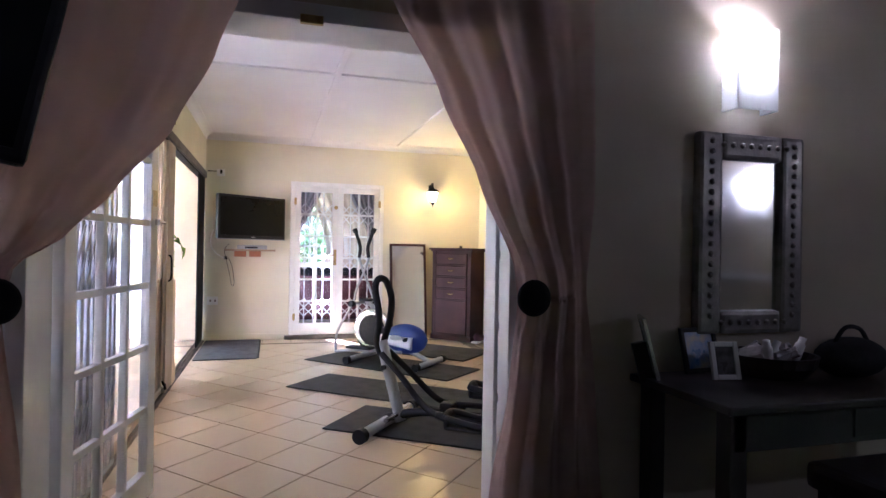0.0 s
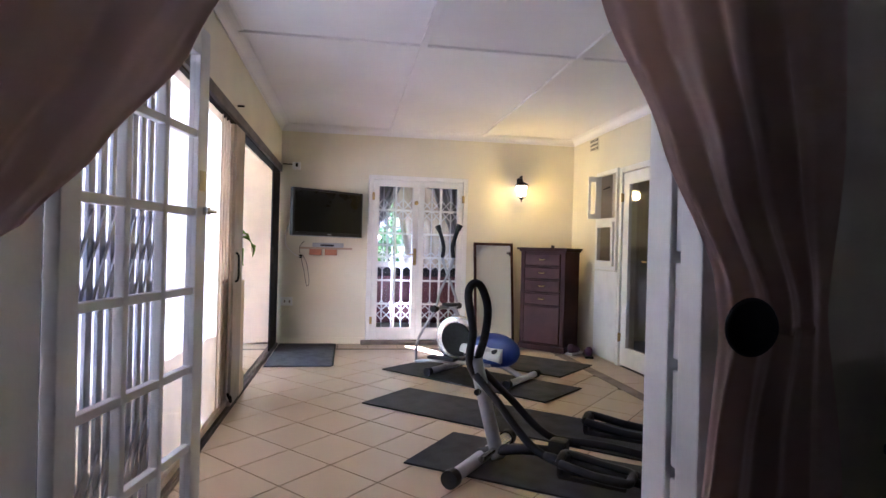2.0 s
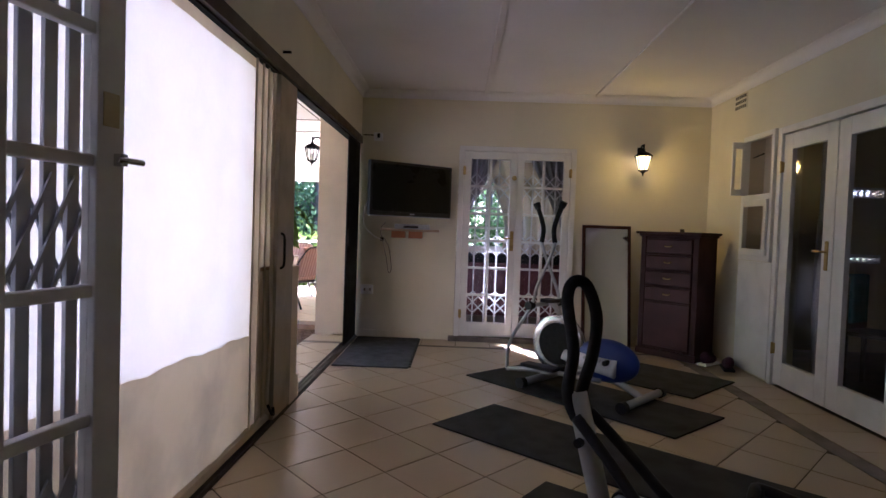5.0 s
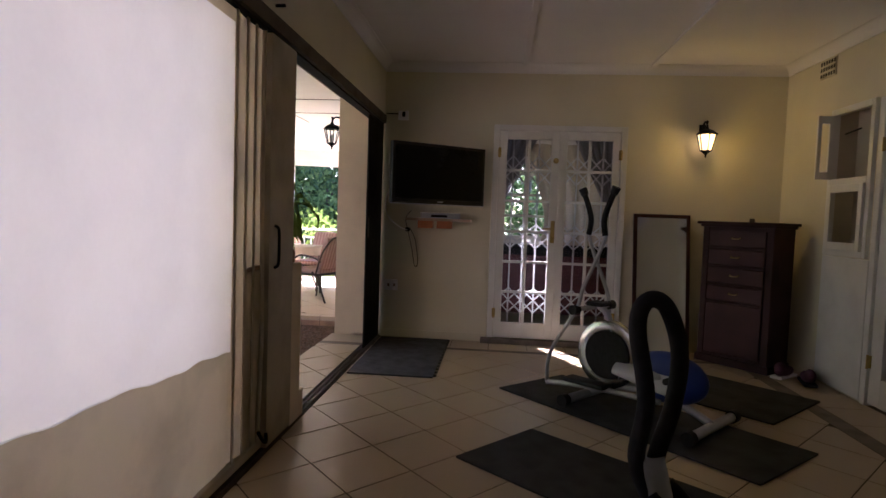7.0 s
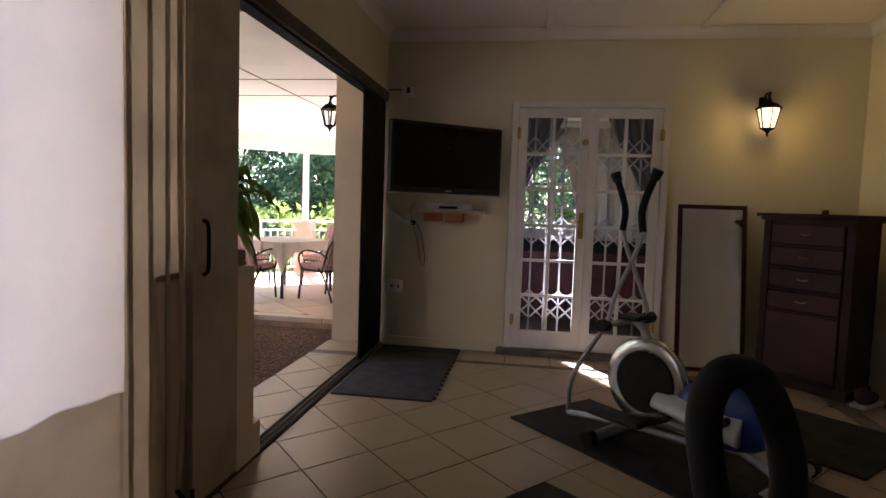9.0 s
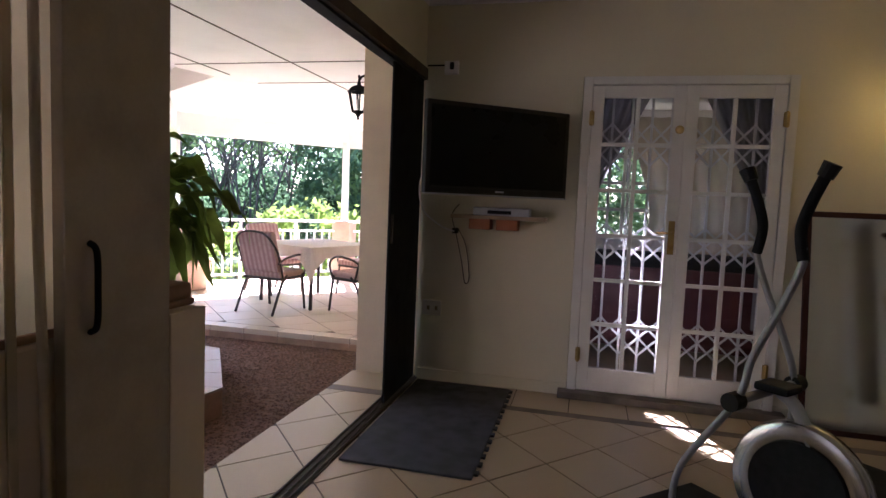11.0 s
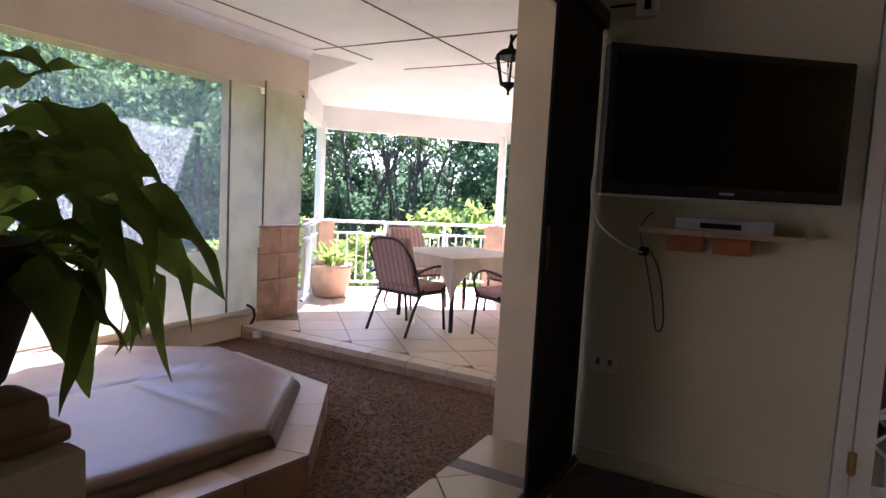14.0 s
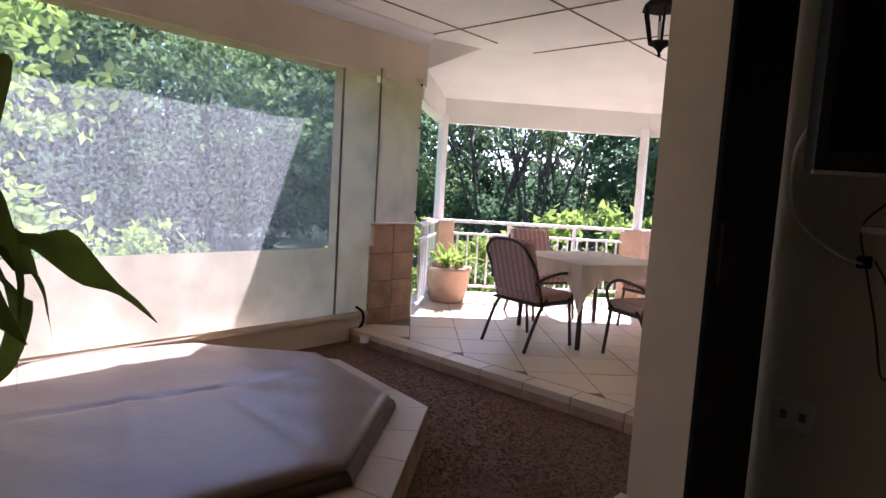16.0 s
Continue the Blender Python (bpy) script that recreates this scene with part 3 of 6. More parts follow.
bm = sheet(0, 2.665, 0.0, 0.571, 60, 8, 0.005, None, wave)
part("lower_canvas", bm, M_CANVAS, bl, "", True)
part("upper_canvas", sheet(0, 2.665, 2.046, 2.14, 30, 2, 0.002), M_CANVAS, bl, "", True)
part("side_canvas", sheet(2.655, 3.06, 0.0, 2.14, 16, 10, 0.009), M_CANVAS, bl, "", True)
bm = bmesh.new()
for y in (2.69, 2.80, 2.90):
    box(bm, 0.008, 0.014, y - 0.012, y + 0.012, 0.0, 2.14, 0.002)
part("seam", bm, M_CANVAS, bl, "stitched canvas seams")
cb = tube(bmesh.new(), [(0.03, 2.95, 2.1), (0.03, 2.95, 1.3), (0.035, 2.96, 0.6), (0.03, 2.94, 0.12), (0.05, 2.90, 0.05)], 0.011)
part("pole", cb, M_CANVAS, bl, "cream blind pole", True)
part("bottom_bar", B(-0.02, 0.025, 0, 3.05, -0.02, 0.025, 0.008), M_CANVAS, bl)
st = tube(bmesh.new(), [(0.05, 2.9, 0.1), (0.06, 2.93, 0.05), (0.06, 2.98, 0.02), (0.05, 3.0, 0.06)], 0.009)
part("strap", st, M_BLACK, bl, "black webbing strap", True)

lw = thing("low_wall", pose(-0.635, 6.45, ZG), "low cream plastered wall end beside the sliding door", "wall")
bm = B(-0.28, 0.20, -0.4, 0.32, 0, 1.05, 0.012)
box(bm, 0.19, 0.242, 0.155, 0.32, 0, 1.05, 0.006)
part("body", bm, M_VERWALL, lw)
part("cap", B(-0.285, 0.20, -0.4, 0.325, 1.05, 1.075, 0.01), M_BRICK, lw, "rough stone cap")
part("plinth", B(0.06, 0.24, 0.32, 0.40, 0, 0.27, 0.008), M_VERWALL, lw)


# ---- gym things ----
def flat_mat(name, corner, ang, l, w, label, material, th=0.012):
    m = pose(corner[0], corner[1], 0.001, 0, 0, ang)
    bm = B(0, l, 0, w, 0, th, 0.004)
    ob = part(name, bm, material, m=m)
    return tagged(ob, label, "mat", "exercise mats" if name == "exercise_mat" else "")


flat_mat("exercise_mat", (0.81, 5.00), -36, 1.85, 0.66, "dark grey rubber exercise mat on the tiles", M_RUBBER)
flat_mat("exercise_mat", (0.60, 6.33), -41, 2.35, 0.64, "dark grey rubber exercise mat on the tiles", M_RUBBER)
flat_mat("exercise_mat", (0.83, 7.63), -47.5, 1.87, 0.69, "dark grey rubber exercise mat under the cross trainer", M_RUBBER)
flat_mat("exercise_mat", (1.55, 8.20), -45, 1.44, 0.83, "dark grey rubber exercise mat before the chest of drawers", M_RUBBER)
bm = B(0, 0.68, 0, 1.41, 0, 0.014, 0.005)
for i in range(14):
    box(bm, 0.676, 0.70, 0.05 + i * 0.1, 0.09 + i * 0.1, 0.0, 0.012)
tagged(part("floor_mat", bm, M_FMAT, m=pose(-0.36, 7.79, 0.001, 0, 0, 0)), "grey interlocking foam floor mat by the door", "mat")

# television on a swing arm
tv = thing("television", pose(-0.18, 8.547, 1.36, 0, 0, math.degrees(math.atan2(0.607, 0.813))), "black flat-screen television on a wall arm, switched off", "television")
W, Hh = 1.01, 0.56
part("casing", B(0, W, 0.0, 0.06, 0, Hh, 0.012), M_BLKPLASTIC, tv)
part("screen", B(0.03, W - 0.03, -0.003, 0.002, 0.05, Hh - 0.03), M_SCREEN, tv)
part("bezel", B(0.03, W - 0.03, -0.006, 0.0, 0.012, 0.04, 0.003), M_BLKPLASTIC, tv)
part("trim_strip", B(0.0, W, -0.004, 0.012, -0.006, 0.004, 0.002), M_SILVER, tv, "thin silver edge")
part("badge", B(W / 2 - 0.03, W / 2 + 0.03, -0.008, -0.005, 0.02, 0.03), M_SILVER, tv)
part("wall_arm", B(0.45, 0.62, 0.06, 0.30, 0.2, 0.34, 0.01), M_BLACK, tv)

sh = thing("wall_shelf", pose(-0.13, 9.05, 1.185), "small wooden wall shelf on brick-coloured brackets", "shelf")
part("board", B(0, 0.64, 0, 0.22, 0.02, 0.045, 0.003), mat("pale_shelf_wood", (0.45, 0.33, 0.22), 0.5, 0, 0.15, 4, 90, 0.1), sh)
M_ORANGE = mat("orange_brown_wood", (0.42, 0.15, 0.06), 0.55, 0, 0.15, 6, 80, 0.15)
for x in (0.11, 0.30):
    part("bracket", B(x, x + 0.15, 0.1, 0.22, -0.055, 0.02, 0.004), M_ORANGE, sh)
db = thing("decoder_box", pose(0.02, 9.08, 1.23), "silver set-top box on the wall shelf", "set-top box")
part("case", B(0, 0.38, 0, 0.16, 0.0, 0.055, 0.006), M_SILVER, db)
part("display", B(0.1, 0.26, -0.003, 0.0, 0.012, 0.035), M_SCREEN, db)
for nm, lab, pts, r, mt in (("power_cable", "thin black cable looped under the shelf", [(-0.08, 9.1, 1.3), (-0.14, 9.15, 1.22), (-0.12, 9.22, 1.08), (-0.08, 9.24, 0.9), (-0.05, 9.25, 0.74), (-0.02, 9.25, 0.78), (-0.05, 9.24, 1.0), (-0.10, 9.2, 1.12)], 0.0035, M_BROWNMETAL),
                        ("aerial_cable", "white cable hanging from the television", [(-0.17, 8.62, 1.55), (-0.26, 8.72, 1.42), (-0.28, 8.9, 1.25), (-0.2, 9.1, 1.14), (-0.12, 9.22, 1.1)], 0.0045, M_TRIM)):
    tagged(part(nm, tube(bmesh.new(), pts, r, 8), mt, smooth=True), lab, "cable")
bm = B(-0.15, -0.11, 9.2, 9.25, 1.09, 1.13, 0.006)
tagged(part("plug", bm, M_BLACK), "black plug hanging from a cable", "plug")
ob = thing("alarm_sensor", pose(-0.22, YB, 2.235), "white alarm sensor on the wall with dark window", "sensor")
part("case", B(-0.04, 0.06, -0.035, 0, -0.03, 0.06, 0.006), M_TRIM, ob)
part("lens", B(0.0, 0.03, -0.045, -0.034, 0.0, 0.05, 0.004), M_BLACK, ob)
cyl_b = cyl(bmesh.new(), (-0.16, -0.03, 0.03), (-0.04, -0.03, 0.03), 0.006)
part("lead", cyl_b, M_BLACK, ob)
ob = thing("wall_socket", pose(-0.36, YB, 0.48), "white double wall socket", "socket")
part("plate", B(0, 0.14, -0.012, 0, 0, 0.11, 0.004), M_TRIM, ob)
for x in (0.035, 0.095):
    part("outlet", B(x, x + 0.02, -0.015, -0.011, 0.04, 0.07), M_BAND, ob)
tagged(part("nail", cyl(bmesh.new(), (XL, 6.3, 2.3), (XL + 0.05, 6.3, 2.3), 0.008), M_BLACK), "black nail in the wall above the track", "nail")


def lantern(name, m, lit, label):
    """A coach lamp on a wall arm; x away from the wall, base at the finial."""
    l = thing(name, m, label, "wall lamp")
    bm = bmesh.new()
    lathe(bm, [(0.0, 0.30), (0.012, 0.295), (0.02, 0.27), (0.06, 0.255), (0.095, 0.225), (0.10, 0.215), (0.08, 0.215)], 6)
    lathe(bm, [(0.004, 0.35), (0.012, 0.34), (0.006, 0.32), (0.012, 0.30)], 10)
    part("cap", bm, M_BLACK, l)
    bm = bmesh.new()
    lathe(bm, [(0.0, 0.0), (0.01, 0.008), (0.006, 0.02), (0.014, 0.035), (0.03, 0.05), (0.052, 0.06), (0.05, 0.07)], 12)
    part("finial", bm, M_BLACK, l)
    bm = bmesh.new()
    for k in range(6):
        a = 2 * math.pi * k / 6
        cyl(bm, (0.05 * math.cos(a), 0.05 * math.sin(a), 0.065), (0.085 * math.cos(a), 0.085 * math.sin(a), 0.218), 0.006, seg=8)
    part("cage", bm, M_BLACK, l)
    bm = lathe(bmesh.new(), [(0.046, 0.068), (0.08, 0.214)], 6, closed=False)
    part("lamp_glass", bm, glow("lit_lamp_glass", (1.0, 0.70, 0.25), 0.27) if lit else M_GLASS, l, "glowing warm glass" if lit else "clear glass")
    bm = tube(bmesh.new(), [(0, 0, 0.30), (-0.03, 0, 0.34), (-0.09, 0, 0.33), (-0.125, 0, 0.25)], 0.009)
    part("arm", bm, M_BLACK, l, "", True)
    part("wall_plate", B(-0.14, -0.125, -0.03, 0.03, 0.17, 0.33, 0.006), M_BLACK, l)
    if not lit:
        part("candle", cyl(bmesh.new(), (0, 0, 0.07), (0, 0, 0.16), 0.012), M_TRIM, l)
    return l


lantern("wall_lantern", pose(2.70, YB - 0.14, 1.89, 0, 0, -90), True, "black coach lantern glowing warm yellow on the wall")
lantern("wall_lantern", pose(-1.03, 9.56, 1.925, 0, 0, 180), False, "black coach lantern, unlit, on the veranda wall")
point("lantern_bulb", (2.70, YB - 0.22, 2.03), 0.42, (1.0, 0.66, 0.12), 0.05)

# mirror leaning on the wall
mi = thing("leaning_mirror", pose(2.10, 9.06, 0.0, -8, 0, 0), "tall mirror with dark wooden frame leaning on the wall", "mirror")
bm = bmesh.new()
for b in ((0, 0.035, 0, 0.03, 0, 1.36), (0.50, 0.535, 0, 0.03, 0, 1.36), (0.035, 0.50, 0, 0.03, 0, 0.035), (0.035, 0.50, 0, 0.03, 1.325, 1.36)):
    box(bm, *b, bevel=0.006)
part("frame", bm, M_MAHOG, mi)
part("mirror_glass", B(0.035, 0.50, 0.008, 0.014, 0.035, 1.325), M_MIRROR, mi)

# chest of drawers, standing across the corner
ch = thing("chest_of_drawers", pose(2.68, 8.99, 0.0, 0, 0, -50), "tall dark mahogany chest of drawers standing across the corner", "chest of drawers")
CW, CD = 0.64, 0.36
part("carcass", B(0, CW, 0.012, CD, 0.06, 1.25, 0.004), M_MAHOG, ch)
bm = B(-0.045, CW + 0.045, -0.045, CD + 0.004, 1.27, 1.295, 0.008)
box(bm, -0.022, CW + 0.022, -0.02, CD + 0.002, 1.245, 1.272, 0.01)
part("top", bm, M_MAHOG, ch)
part("plinth", B(-0.018, CW + 0.018, -0.014, CD, 0.0, 0.07, 0.006), M_MAHOG, ch)
for x in (0.0, CW - 0.055):
    part("stile", B(x, x + 0.055, -0.004, 0.02, 0.07, 1.245, 0.004), M_MAHOG, ch)
M_DRAWER = mat("red_brown_drawer", (0.075, 0.028, 0.028), 0.5, 0, 0.2, 3, 80, 0.08, spec=0.2)
for z0, z1 in ((1.075, 1.215), (0.91, 1.045), (0.745, 0.88), (0.585, 0.715), (0.10, 0.56)):
    d = part("drawer", B(0.065, CW - 0.065, -0.014, 0.014, z0, z1, 0.008), M_DRAWER, ch)
    part("drawer_lip", B(0.06, CW - 0.06, -0.02, -0.004, z0 - 0.022, z0 - 0.004, 0.005), M_MAHOG, d)
    if z1 - z0 < 0.2:
        zc = (z0 + z1) / 2
        bm = tube(bmesh.new(), [(CW / 2 - 0.035, -0.014, zc + 0.01), (CW / 2 - 0.028, -0.032, zc), (CW / 2 + 0.028, -0.032, zc), (CW / 2 + 0.035, -0.014, zc + 0.01)], 0.005, 8)
        part("handle", bm, M_BRASS, d, "small dull brass handle", True)
tagged(part("ornament", B(3.06, 3.10, 8.92, 8.95, 1.295, 1.33, 0.006), M_DARKWOOD), "tiny dark ornament on the chest of drawers", "ornament")

# shoes by the chest
for k, (x, y, a) in enumerate(((3.20, 8.42, 40), (3.33, 8.30, 75))):
    s_ = thing("shoe", pose(x, y, 0.012 if k == 0 else 0.0, 0, 0, a), "dark purple trainer on the floor by the chest", "shoe", "shoes by the chest")
    bm = bmesh.new()
    bmesh.ops.create_uvsphere(bm, u_segments=16, v_segments=8, radius=1, matrix=Matrix.Translation((0, 0, 0.055)) @ Matrix.Diagonal((0.13, 0.05, 0.045, 1)))
    bmesh.ops.create_uvsphere(bm, u_segments=16, v_segments=8, radius=1, matrix=Matrix.Translation((-0.07, 0, 0.08)) @ Matrix.Diagonal((0.055, 0.045, 0.055, 1)))
    part("upper", bm, mat("purple_trainer_fabric", (0.09, 0.03, 0.06), 0.8, 0, 0.2, 20, 200, 0.3), s_, "", True)
    part("sole", B(-0.135, 0.135, -0.05, 0.05, 0.0, 0.025, 0.01), M_BLKPLASTIC if k else M_TRIM, s_)

# wall cupboard
cu = thing("wall_cupboard", pose(XR, 7.87, 1.05), "white glazed cupboard set in the wall, small upper door open", "cupboard")
bm = bmesh.new()
for b in ((-0.03, 0.02, 0, 0.045, 0, 1.17), (-0.03, 0.02, 0.52, 0.565, 0, 1.17), (-0.03, 0.02, 0.045, 0.52, 0, 0.05), (-0.03, 0.02, 0.045, 0.52, 1.12, 1.17), (-0.03, 0.02, 0.045, 0.52, 0.56, 0.61)):
    box(bm, *b, bevel=0.005)
part("frame", bm, M_TRIM, cu)
bm = bmesh.new()
box(bm, 0.02, 0.19, 0, 0.02, 0, 1.17)
box(bm, 0.02, 0.19, 0.545, 0.565, 0, 1.17)
box(bm, 0.17, 0.19, 0.02, 0.545, 0, 1.17)
box(bm, 0.02, 0.17, 0.02, 0.545, 0.57, 0.60)
part("inside", bm, M_BEDWALL, cu)
bm = bmesh.new()
for b in ((-0.05, -0.028, 0.05, 0.10, 0.05, 0.56), (-0.05, -0.028, 0.465, 0.515, 0.05, 0.56), (-0.05, -0.028, 0.10, 0.465, 0.05, 0.11), (-0.05, -0.028, 0.10, 0.465, 0.50, 0.56)):
    box(bm, *b, bevel=0.004)
d = part("lower_door", bm, M_TRIM, cu)
part("pane", B(-0.041, -0.037, 0.10, 0.465, 0.11, 0.50), M_GLASS, d).visible_shadow = False
bm = bmesh.new()
for b in ((-0.15, -0.12, 0.515, 0.54, 0.61, 1.12), (-0.06, -0.03, 0.515, 0.54, 0.61, 1.12), (-0.12, -0.06, 0.515, 0.54, 0.61, 0.67), (-0.12, -0.06, 0.515, 0.54, 1.06, 1.12)):
    box(bm, *b, bevel=0.004)
d = part("upper_door", bm, M_TRIM, cu, "small glazed door standing open")
part("pane", B(-0.12, -0.06, 0.525, 0.529, 0.67, 1.06), M_GLASS, d).visible_shadow = False
tagged(part("cupboard_stay", cyl(bmesh.new(), (XR - 0.10, 7.9, 2.0), (XR - 0.04, 8.2, 2.0), 0.006), M_BLACK), "thin black stay rod", "stay")
bm = lathe(bmesh.new(), [(0.05, 0), (0.07, 0.06), (0.075, 0.08)], 16, (XR + 0.09, 8.1, 1.10))
tagged(part("bowl", bm, M_TRIM, smooth=True), "white bowl inside the cupboard", "bowl")
structure("wainscot", B(XR - 0.025, XR - 0.001, 7.83, 8.44, 0.02, 1.045, 0.005), M_TRIM, "white painted panelling under the cupboard", "wainscot")


def airbrick(y0, y1, z0, z1):
    v = thing("air_vent", pose(XR - 0.012, y0, z0), "cream plaster air vent, its square holes drawn as black blocks", "vent")
    part("plate", B(0, 0.012, 0, y1 - y0, 0, z1 - z0, 0.003), M_WALL, v)
    n, r = 6, 3
    # Black blocks on the plate paint the shade inside the vent openings.
    for i in range(n):
        for j in range(r):
            yy, zz = (y1 - y0) * (i + 0.22) / n, (z1 - z0) * (j + 0.2) / r
            part("hole_shade", B(-0.002, 0.004, yy, yy + (y1 - y0) / n * 0.56, zz, zz + (z1 - z0) / r * 0.6), M_BLACK, v)


airbrick(8.46, 8.69, 2.52, 2.67)
airbrick(6.07, 6.31, 2.50, 2.635)
bm = bmesh.new()
box(bm, 0.34, 0.70, YB - 0.012, YB, 0.0, 0.08)
box(bm, XL + 0.02, 0.345, YB - 0.012, YB, 0.0, 0.08)
box(bm, 2.01, XR, YB - 0.012, YB, 0.0, 0.08)
structure("baseboard", bm, M_WALL, "cream tiled skirting", "baseboard")

# ---- cross trainers ----
def local(o, ang):
    return pose(o[0], o[1], 0.013, 0, 0, ang)


def foot_bar(name, t, p, q, r, material):
    b = part(name, cyl(bmesh.new(), p, q, r, seg=16), material, t, "", True)
    d = (Vector(q) - Vector(p)).normalized()
    for e, s in ((Vector(p), -1), (Vector(q), 1)):
        part("foot_cap", cyl(bmesh.new(), e - d * s * 0.03, e + d * s * 0.025, r * 1.35, seg=16), M_BLKPLASTIC, b)
    return b


# near machine: x runs along it, y across, origin at its front foot bar
t = thing("cross_trainer", local((1.26, 4.93), -36.9), "silver and black cross trainer with looped foam handle", "cross trainer", "gym machines")
foot_bar("front_foot", t, (0, -0.40, 0.045), (0, 0.40, 0.045), 0.036, M_SILVER)
bm = tube(bmesh.new(), [(0.10, 0.0, 0.05), (0.04, 0.0, 0.25), (-0.06, 0.0, 0.60)], 0.042, 12, flat=0.8)
part("post", bm, M_SILVER, t, "silver grey post", True)
for z in (0.42, 0.50):
    part("knob", cyl(bmesh.new(), (-0.02, -0.06, z), (-0.02, -0.03, z), 0.018), M_BLKPLASTIC, t)
bm = tube(bmesh.new(), [(-0.05, -0.015, 0.50), (-0.085, -0.03, 0.60), (-0.062, -0.04, 0.77), (-0.097, -0.04, 0.96), (-0.084, -0.02, 1.035), (-0.045, 0.02, 1.022), (-0.012, 0.048, 0.90), (-0.02, 0.044, 0.75), (-0.05, 0.02, 0.60), (-0.05, 0.015, 0.50)], 0.024, 12)
part("handle", bm, M_FOAM, t, "black foam-covered loop handle", True)
for s in (-1, 1):
    bm = tube(bmesh.new(), [(-0.03, s * 0.06, 0.52), (0.12, s * 0.08, 0.39), (0.33, s * 0.12, 0.20), (0.52, s * 0.18, 0.15)], 0.022, 10)
    part("swing_arm", bm, M_BLKPLASTIC, t, "", True)
    bm = tube(bmesh.new(), [(0.42, s * 0.15, 0.17), (0.72, s * 0.20, 0.16), (1.08, s * 0.20, 0.12)], 0.022, 10)
    part("foot_beam", bm, M_BLKPLASTIC, t, "", True)
    yc, zp = s * 0.245, 0.215 if s > 0 else 0.13
    p = part("pedal", B(0.54, 0.87, yc - 0.085, yc + 0.085, zp, zp + 0.025, 0.012), M_BLKPLASTIC, t)
    rim = [(0.55, yc - 0.08, zp + 0.075), (0.54, yc, zp + 0.085), (0.55, yc + 0.08, zp + 0.075), (0.72, yc + 0.088, zp + 0.05), (0.86, yc + 0.075, zp + 0.04), (0.875, yc, zp + 0.035), (0.86, yc - 0.075, zp + 0.04), (0.72, yc - 0.088, zp + 0.05), (0.55, yc - 0.08, zp + 0.075)]
    part("pedal_rim", tube(bmesh.new(), rim, 0.022, 8), M_BLKPLASTIC, p, "", True)
    part("toe_guard", B(0.535, 0.565, yc - 0.085, yc + 0.085, zp + 0.01, zp + 0.085, 0.014), M_BLKPLASTIC, p)
    part("grip_pad", B(0.60, 0.84, yc - 0.06, yc + 0.06, zp + 0.025, zp + 0.031, 0.002), M_FMAT, p, "grey grip pad")
bm = tube(bmesh.new(), [(-0.02, 0, 0.06), (0.25, 0, 0.13), (0.55, 0, 0.14), (0.9, 0, 0.09), (1.25, 0, 0.05)], 0.032, 10, flat=0.8)
part("base_rail", bm, M_BLKPLASTIC, t, "black curved base rail", True)
part("crank", B(0.40, 0.50, -0.05, 0.05, 0.10, 0.22, 0.02), M_BLKPLASTIC, t)
part("pivot_pin", cyl(bmesh.new(), (0.08, -0.2, 0.1), (0.08, 0.2, 0.1), 0.018), M_STEEL, t)
foot_bar("rear_foot", t, (1.25, -0.28, 0.045), (1.25, 0.28, 0.045), 0.034, M_BLKPLASTIC)

# far machine with flywheel
t = thing("cross_trainer", local((1.46, 7.50), -42), "silver cross trainer with flywheel and blue plastic housing", "cross trainer", "gym machines")
foot_bar("front_foot", t, (0, -0.30, 0.04), (0, 0.30, 0.04), 0.03, M_SILVER)
foot_bar("rear_foot", t, (0.86, -0.31, 0.04), (0.86, 0.31, 0.04), 0.03, M_SILVER)
bm = tube(bmesh.new(), [(0.0, 0, 0.05), (0.25, 0, 0.14), (0.6, 0, 0.14), (0.86, 0, 0.05)], 0.026, 10)
part("base_rail", bm, M_SILVER, t, "", True)
w = lathe(bmesh.new(), [(0.17, -0.022), (0.225, -0.03), (0.235, -0.02), (0.235, 0.02), (0.225, 0.03), (0.17, 0.022)], 40)
bmesh.ops.rotate(w, cent=(0, 0, 0), matrix=Matrix.Rotation(math.pi / 2, 3, "X"), verts=w.verts)
bmesh.ops.translate(w, vec=(0.14, 0, 0.34), verts=w.verts)
fw = part("flywheel", w, M_STEEL, t, "chromed flywheel rim", True)
part("flywheel_hub", cyl(bmesh.new(), (0.14, -0.035, 0.34), (0.14, 0.035, 0.34), 0.165, seg=32), M_FOAM, fw)
bm = bmesh.new()
bmesh.ops.create_uvsphere(bm, u_segments=28, v_segments=14, radius=1, matrix=Matrix.Translation((0.57, 0, 0.275)) @ Matrix.Diagonal((0.26, 0.08, 0.165, 1)))
hs = part("housing", bm, M_BLUE, t, "blue plastic housing", True)
bm = tube(bmesh.new(), [(0.22, -0.05, 0.27), (0.36, -0.055, 0.265), (0.52, -0.062, 0.26), (0.68, -0.05, 0.25)], 0.045, 14, r_end=0.10, flat=0.55)
part("side_cover", bm, mat("white_plastic", (0.62, 0.63, 0.66), 0.35, 0, 0.05, 8, 80, 0.03), hs, "white plastic side cover", True)
bm = bmesh.new()
for k in range(2):
    bmesh.ops.create_cone(bm, cap_ends=True, segments=28, radius1=0.075 - k * 0.012, radius2=0.075 - k * 0.012, depth=0.004, matrix=Matrix.Translation((0.50, -0.106 - k * 0.003, 0.29)) @ Matrix.Rotation(math.pi / 2, 4, "X") @ Matrix.Diagonal((1, 0.42, 1, 1)))
part("badge", bm, M_SILVER, hs, "oval maker badge drawn as a plain shape")
part("crank", cyl(bmesh.new(), (0.62, -0.14, 0.28), (0.62, 0.14, 0.28), 0.02), M_BLKPLASTIC, t)
